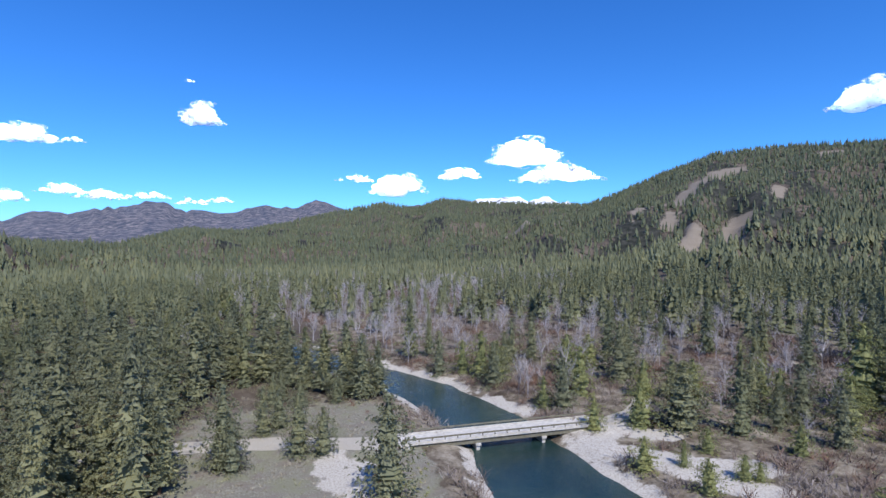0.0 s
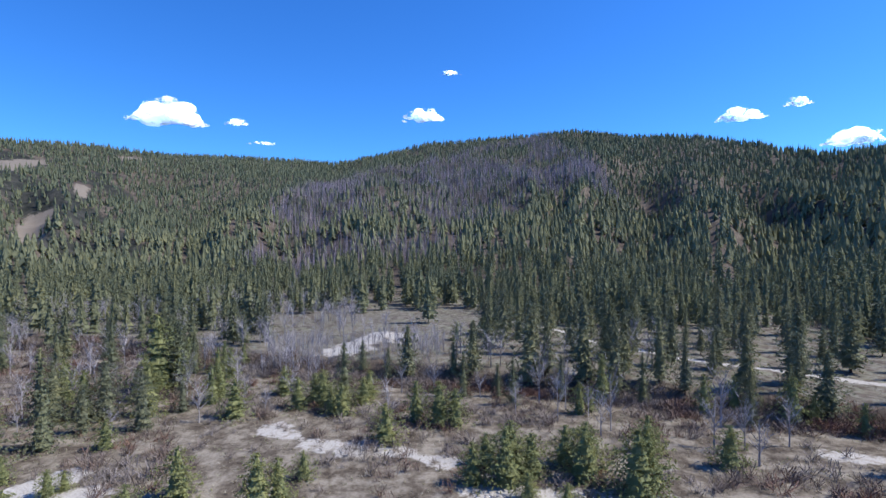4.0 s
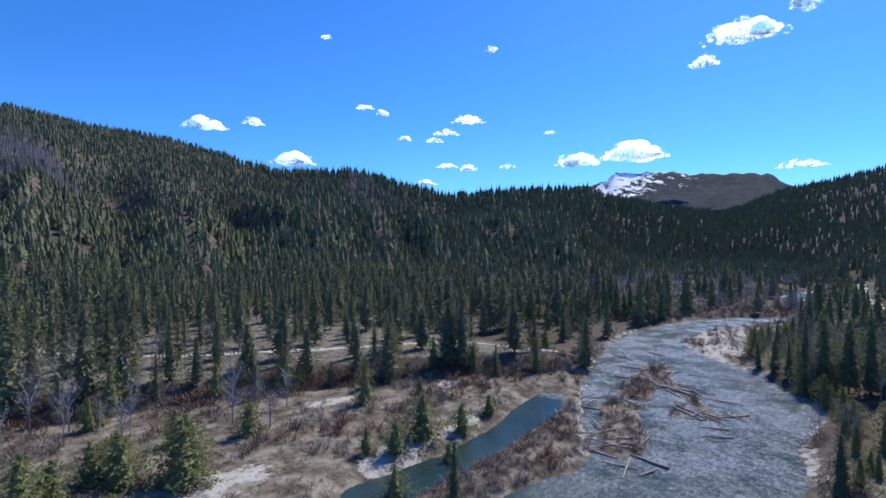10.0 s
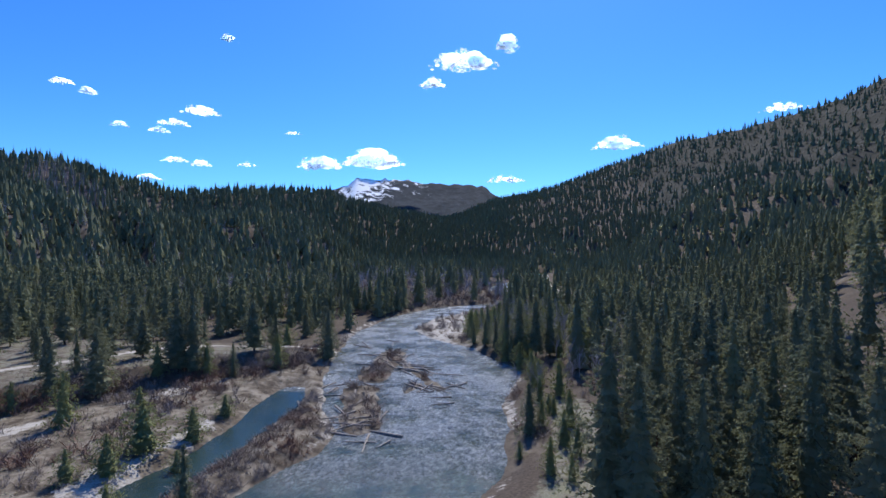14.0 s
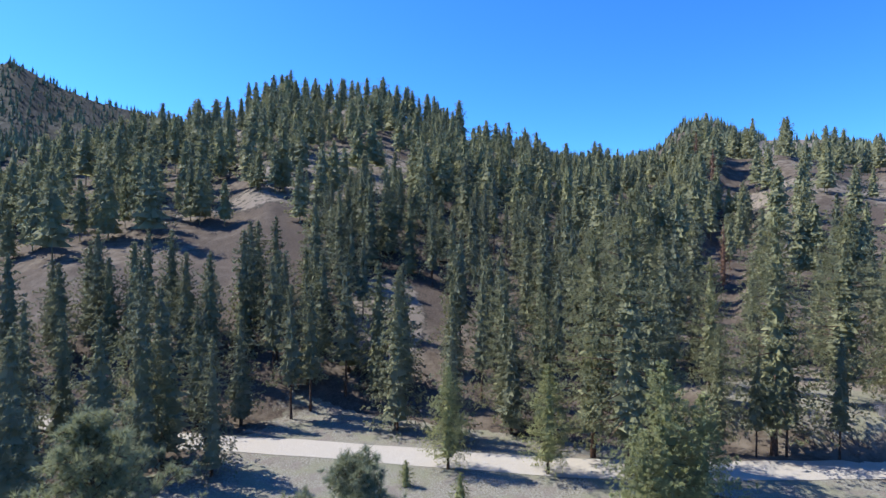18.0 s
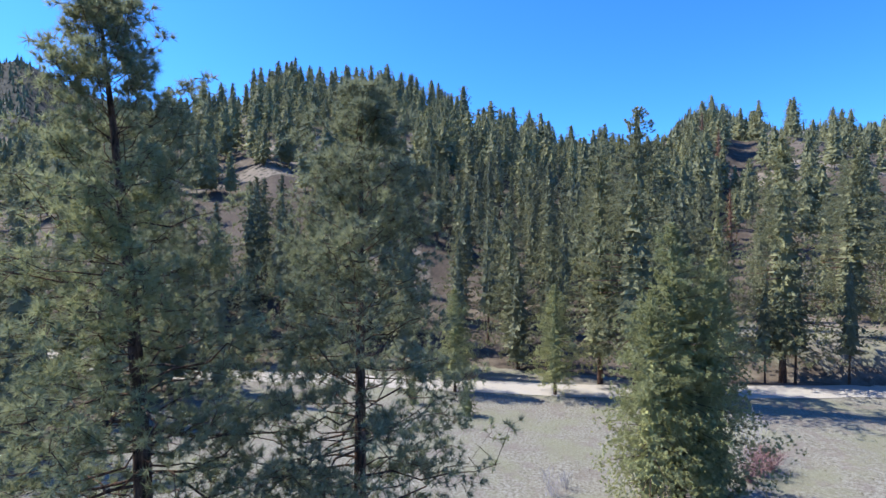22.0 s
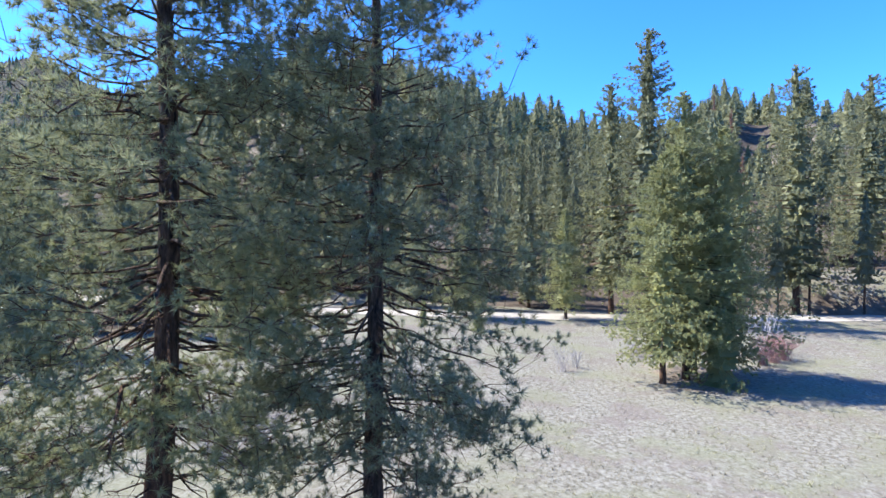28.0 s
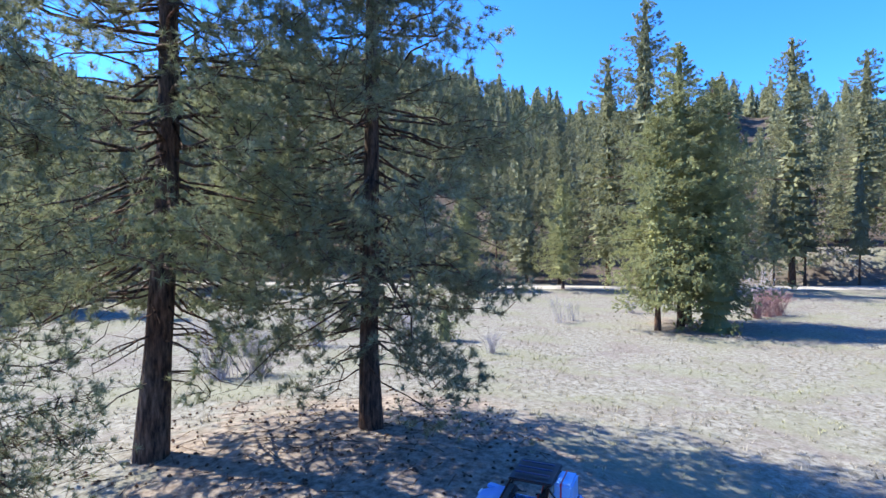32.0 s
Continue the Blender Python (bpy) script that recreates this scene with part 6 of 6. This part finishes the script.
# leafless shrubs in the clearing
def sheaf(seed, n, spread_, fork=3):
    g = np.random.default_rng(seed)
    v, f = [], []
    for k in range(n):
        a, r = g.uniform(0, 6.28), spread_ * g.uniform(.15, 1)
        b = np.array([g.normal(0, .12), g.normal(0, .12), -.05])
        t = np.array([r * math.cos(a), r * math.sin(a), g.uniform(.6, 1.0)])
        m = b + (t - b) * .5 + np.array([0, 0, .12])
        tube(v, f, [b, m, t], [.006, .004, .0018], 3)
        for _ in range(fork):
            q = m + (t - m) * g.uniform(0, .8)
            tube(v, f, [q, q + np.array([g.normal(0, .13), g.normal(0, .13), g.uniform(.05, .25)])], [.0028, .0012], 3)
    return np.array(v), np.array(f)


SHRUBS = [(-18.6, -18.8, 3.0, 0), (-19.8, -17.4, 2.3, 0), (-43.5, -7.2, 2.3, 2), (-45.2, -6.4, 1.7, 2), (-53.6, 9.3, 2.6, 1), (-55.2, 10.4, 2.3, 1), (-51.8, 8.2, 1.9, 1), (-57.5, 9.2, 4.3, 2), (-33, -16, 2.0, 0), (-28, -20, 2.2, 0), (-36, -22, 1.8, 0),
          (-24, -22, 1.8, 0), (-52, -2, 1.5, 0), (-30, -9, 1.3, 0), (-99, 40, 2.2, 0), (-97, 34, 2.0, 0), (-104, 43, 2.3, 0), (-100, 48, 2.3, 0)]
sh = [mesh_np("shrub", *sheaf(5 + k, (70, 110, 26)[k], (.72, .72, .5)[k], 4), M_REDTWIG if k == 1 else M_GREY) for k in range(3)]
for k, (x, y, h, kind) in enumerate(SHRUBS):
    ob = new("shrub", sh[kind])
    ob.matrix_basis = pose(x, y, hz(x, y), 0, 0, k * 47) @ Matrix.Scale(h, 4)
    tagged(ob, "leafless red-stemmed shrub in the dry grass" if kind == 1 else "thin leafless shrub with a few pale upright stems" if kind else "leafless grey willow shrub in the dry grass", "shrub", "shrubs in the clearing")

# dry grass of the clearing
def blades(seed):
    g = np.random.default_rng(seed)
    v, f = [], []
    for k in range(7):
        a, r = g.uniform(0, 6.28), g.uniform(.2, .7)
        s = np.array([-math.sin(a), math.cos(a), 0]) * .05
        b = np.array([g.normal(0, .15), g.normal(0, .15), -.05])
        i = len(v)
        v += [tuple(b - s), tuple(b + s), tuple(b + np.array([r * math.cos(a), r * math.sin(a), g.uniform(.5, 1)]))]
        f.append((i, i + 1, i + 2))
    return np.array(v), np.array(f)


a = Mat("dry grass blades", .9)
M_BLADE = a.done(a.mix(a.smooth(a.noise(.16, 5.0), .46, .62), a.ramp(a.rand(True), (0, (.2, .17, .12)), (1, (.40, .36, .28))), a.ramp(a.rand(True), (0, (.17, .175, .08)), (1, (.33, .32, .19)))))
x, y, k = scatter(4, 75, .62, 301, 212, 300)
x2, y2, k2 = scatter(5, 42, .36, 305, 212, 300)
x, y, k = np.r_[x, x2], np.r_[y, y2], np.r_[k, k2 * 1.15]
rd, _ = near_line(x, y, ROAD)
m = (rd > 3.4) & (k < .7 + fbm(x / 5, y / 5, 3, 303) - .8 * np.exp(-(((x + 12.5) / 5.5) ** 2 + ((y + 7.5) / 5) ** 2))) & (x > -80)
x, y = x[m], y[m]
g = np.random.default_rng(302)
v, f = spread([blades(s) for s in range(5)], x, y, height(x, y), g.uniform(.05, .17, len(x)) * (1 + .8 * (g.uniform(0, 1, len(x)) > .97)), g.uniform(1, 2.2, len(x)), 304)
tagged(new("grass", mesh_np("grass", v, f, M_BLADE)), "sparse tufts of dry winter grass in the clearing", "grass", kind="stuff")

# dry tufts between the shrubs of the river flats
x, y, k = scatter(52, 165, 1.25, 311, 40, 160)
x2, y2, k2 = scatter(52, 135, .95, 315, 335, 382)
x, y, k = np.r_[x, x2], np.r_[y, y2], np.r_[k, k2]
bench = np.interp(y, [q[0] for q in BENCH], [q[1] for q in BENCH])
m = ((x > 44) | (y > 50)) & (near_line(x, y, ROAD)[0] > 3.4) & (x < bench + 30) & (height(x, y) > -1.3) & (k < .6 + fbm(x / 7, y / 7, 3, 312)) & (sand_mask(x, y) < .6)
x, y = x[m], y[m]
g = np.random.default_rng(313)
v, f = spread([blades(s + 20) for s in range(5)], x, y, height(x, y), g.uniform(.2, .6, len(x)), g.uniform(1, 2.4, len(x)), 314)
tagged(new("dry_grass", mesh_np("dry_grass", v, f, M_BLADE)), "pale dry grass tufts between the shrubs and on the river meadow", "grass", kind="stuff")

# cones and broken twigs under the old pines
v, f = [], []
g = np.random.default_rng(411)
for k in range(620):
    a, r = g.uniform(0, 6.28), 6.2 * g.uniform(0, 1) ** .6
    x, y = -12.3 + r * math.cos(a) * 1.1, -8.5 + r * math.sin(a)
    z = hz(x, y)
    if k % 3:
        q, w = g.uniform(0, 6.28), g.uniform(.025, .045)
        d = np.array([math.cos(q), math.sin(q), 0]) * w * 1.5
        tube(v, f, [np.array([x, y, z + .03]) - d, np.array([x, y, z + .045]), np.array([x, y, z + .03]) + d], [w * .5, w, w * .3], 5)
    else:
        q, w = g.uniform(0, 6.28), g.uniform(.15, .5)
        d = np.array([math.cos(q), math.sin(q), 0]) * w
        tube(v, f, [np.array([x, y, z + .02]) - d, np.array([x, y, z + .05]) + d], [.014, .006], 3)
tagged(new("cones_and_twigs", mesh_np("cones_and_twigs", np.array(v), np.array(f), M_BARK, True)), "dark fallen cones and twigs on the needle litter", "litter", kind="stuff")
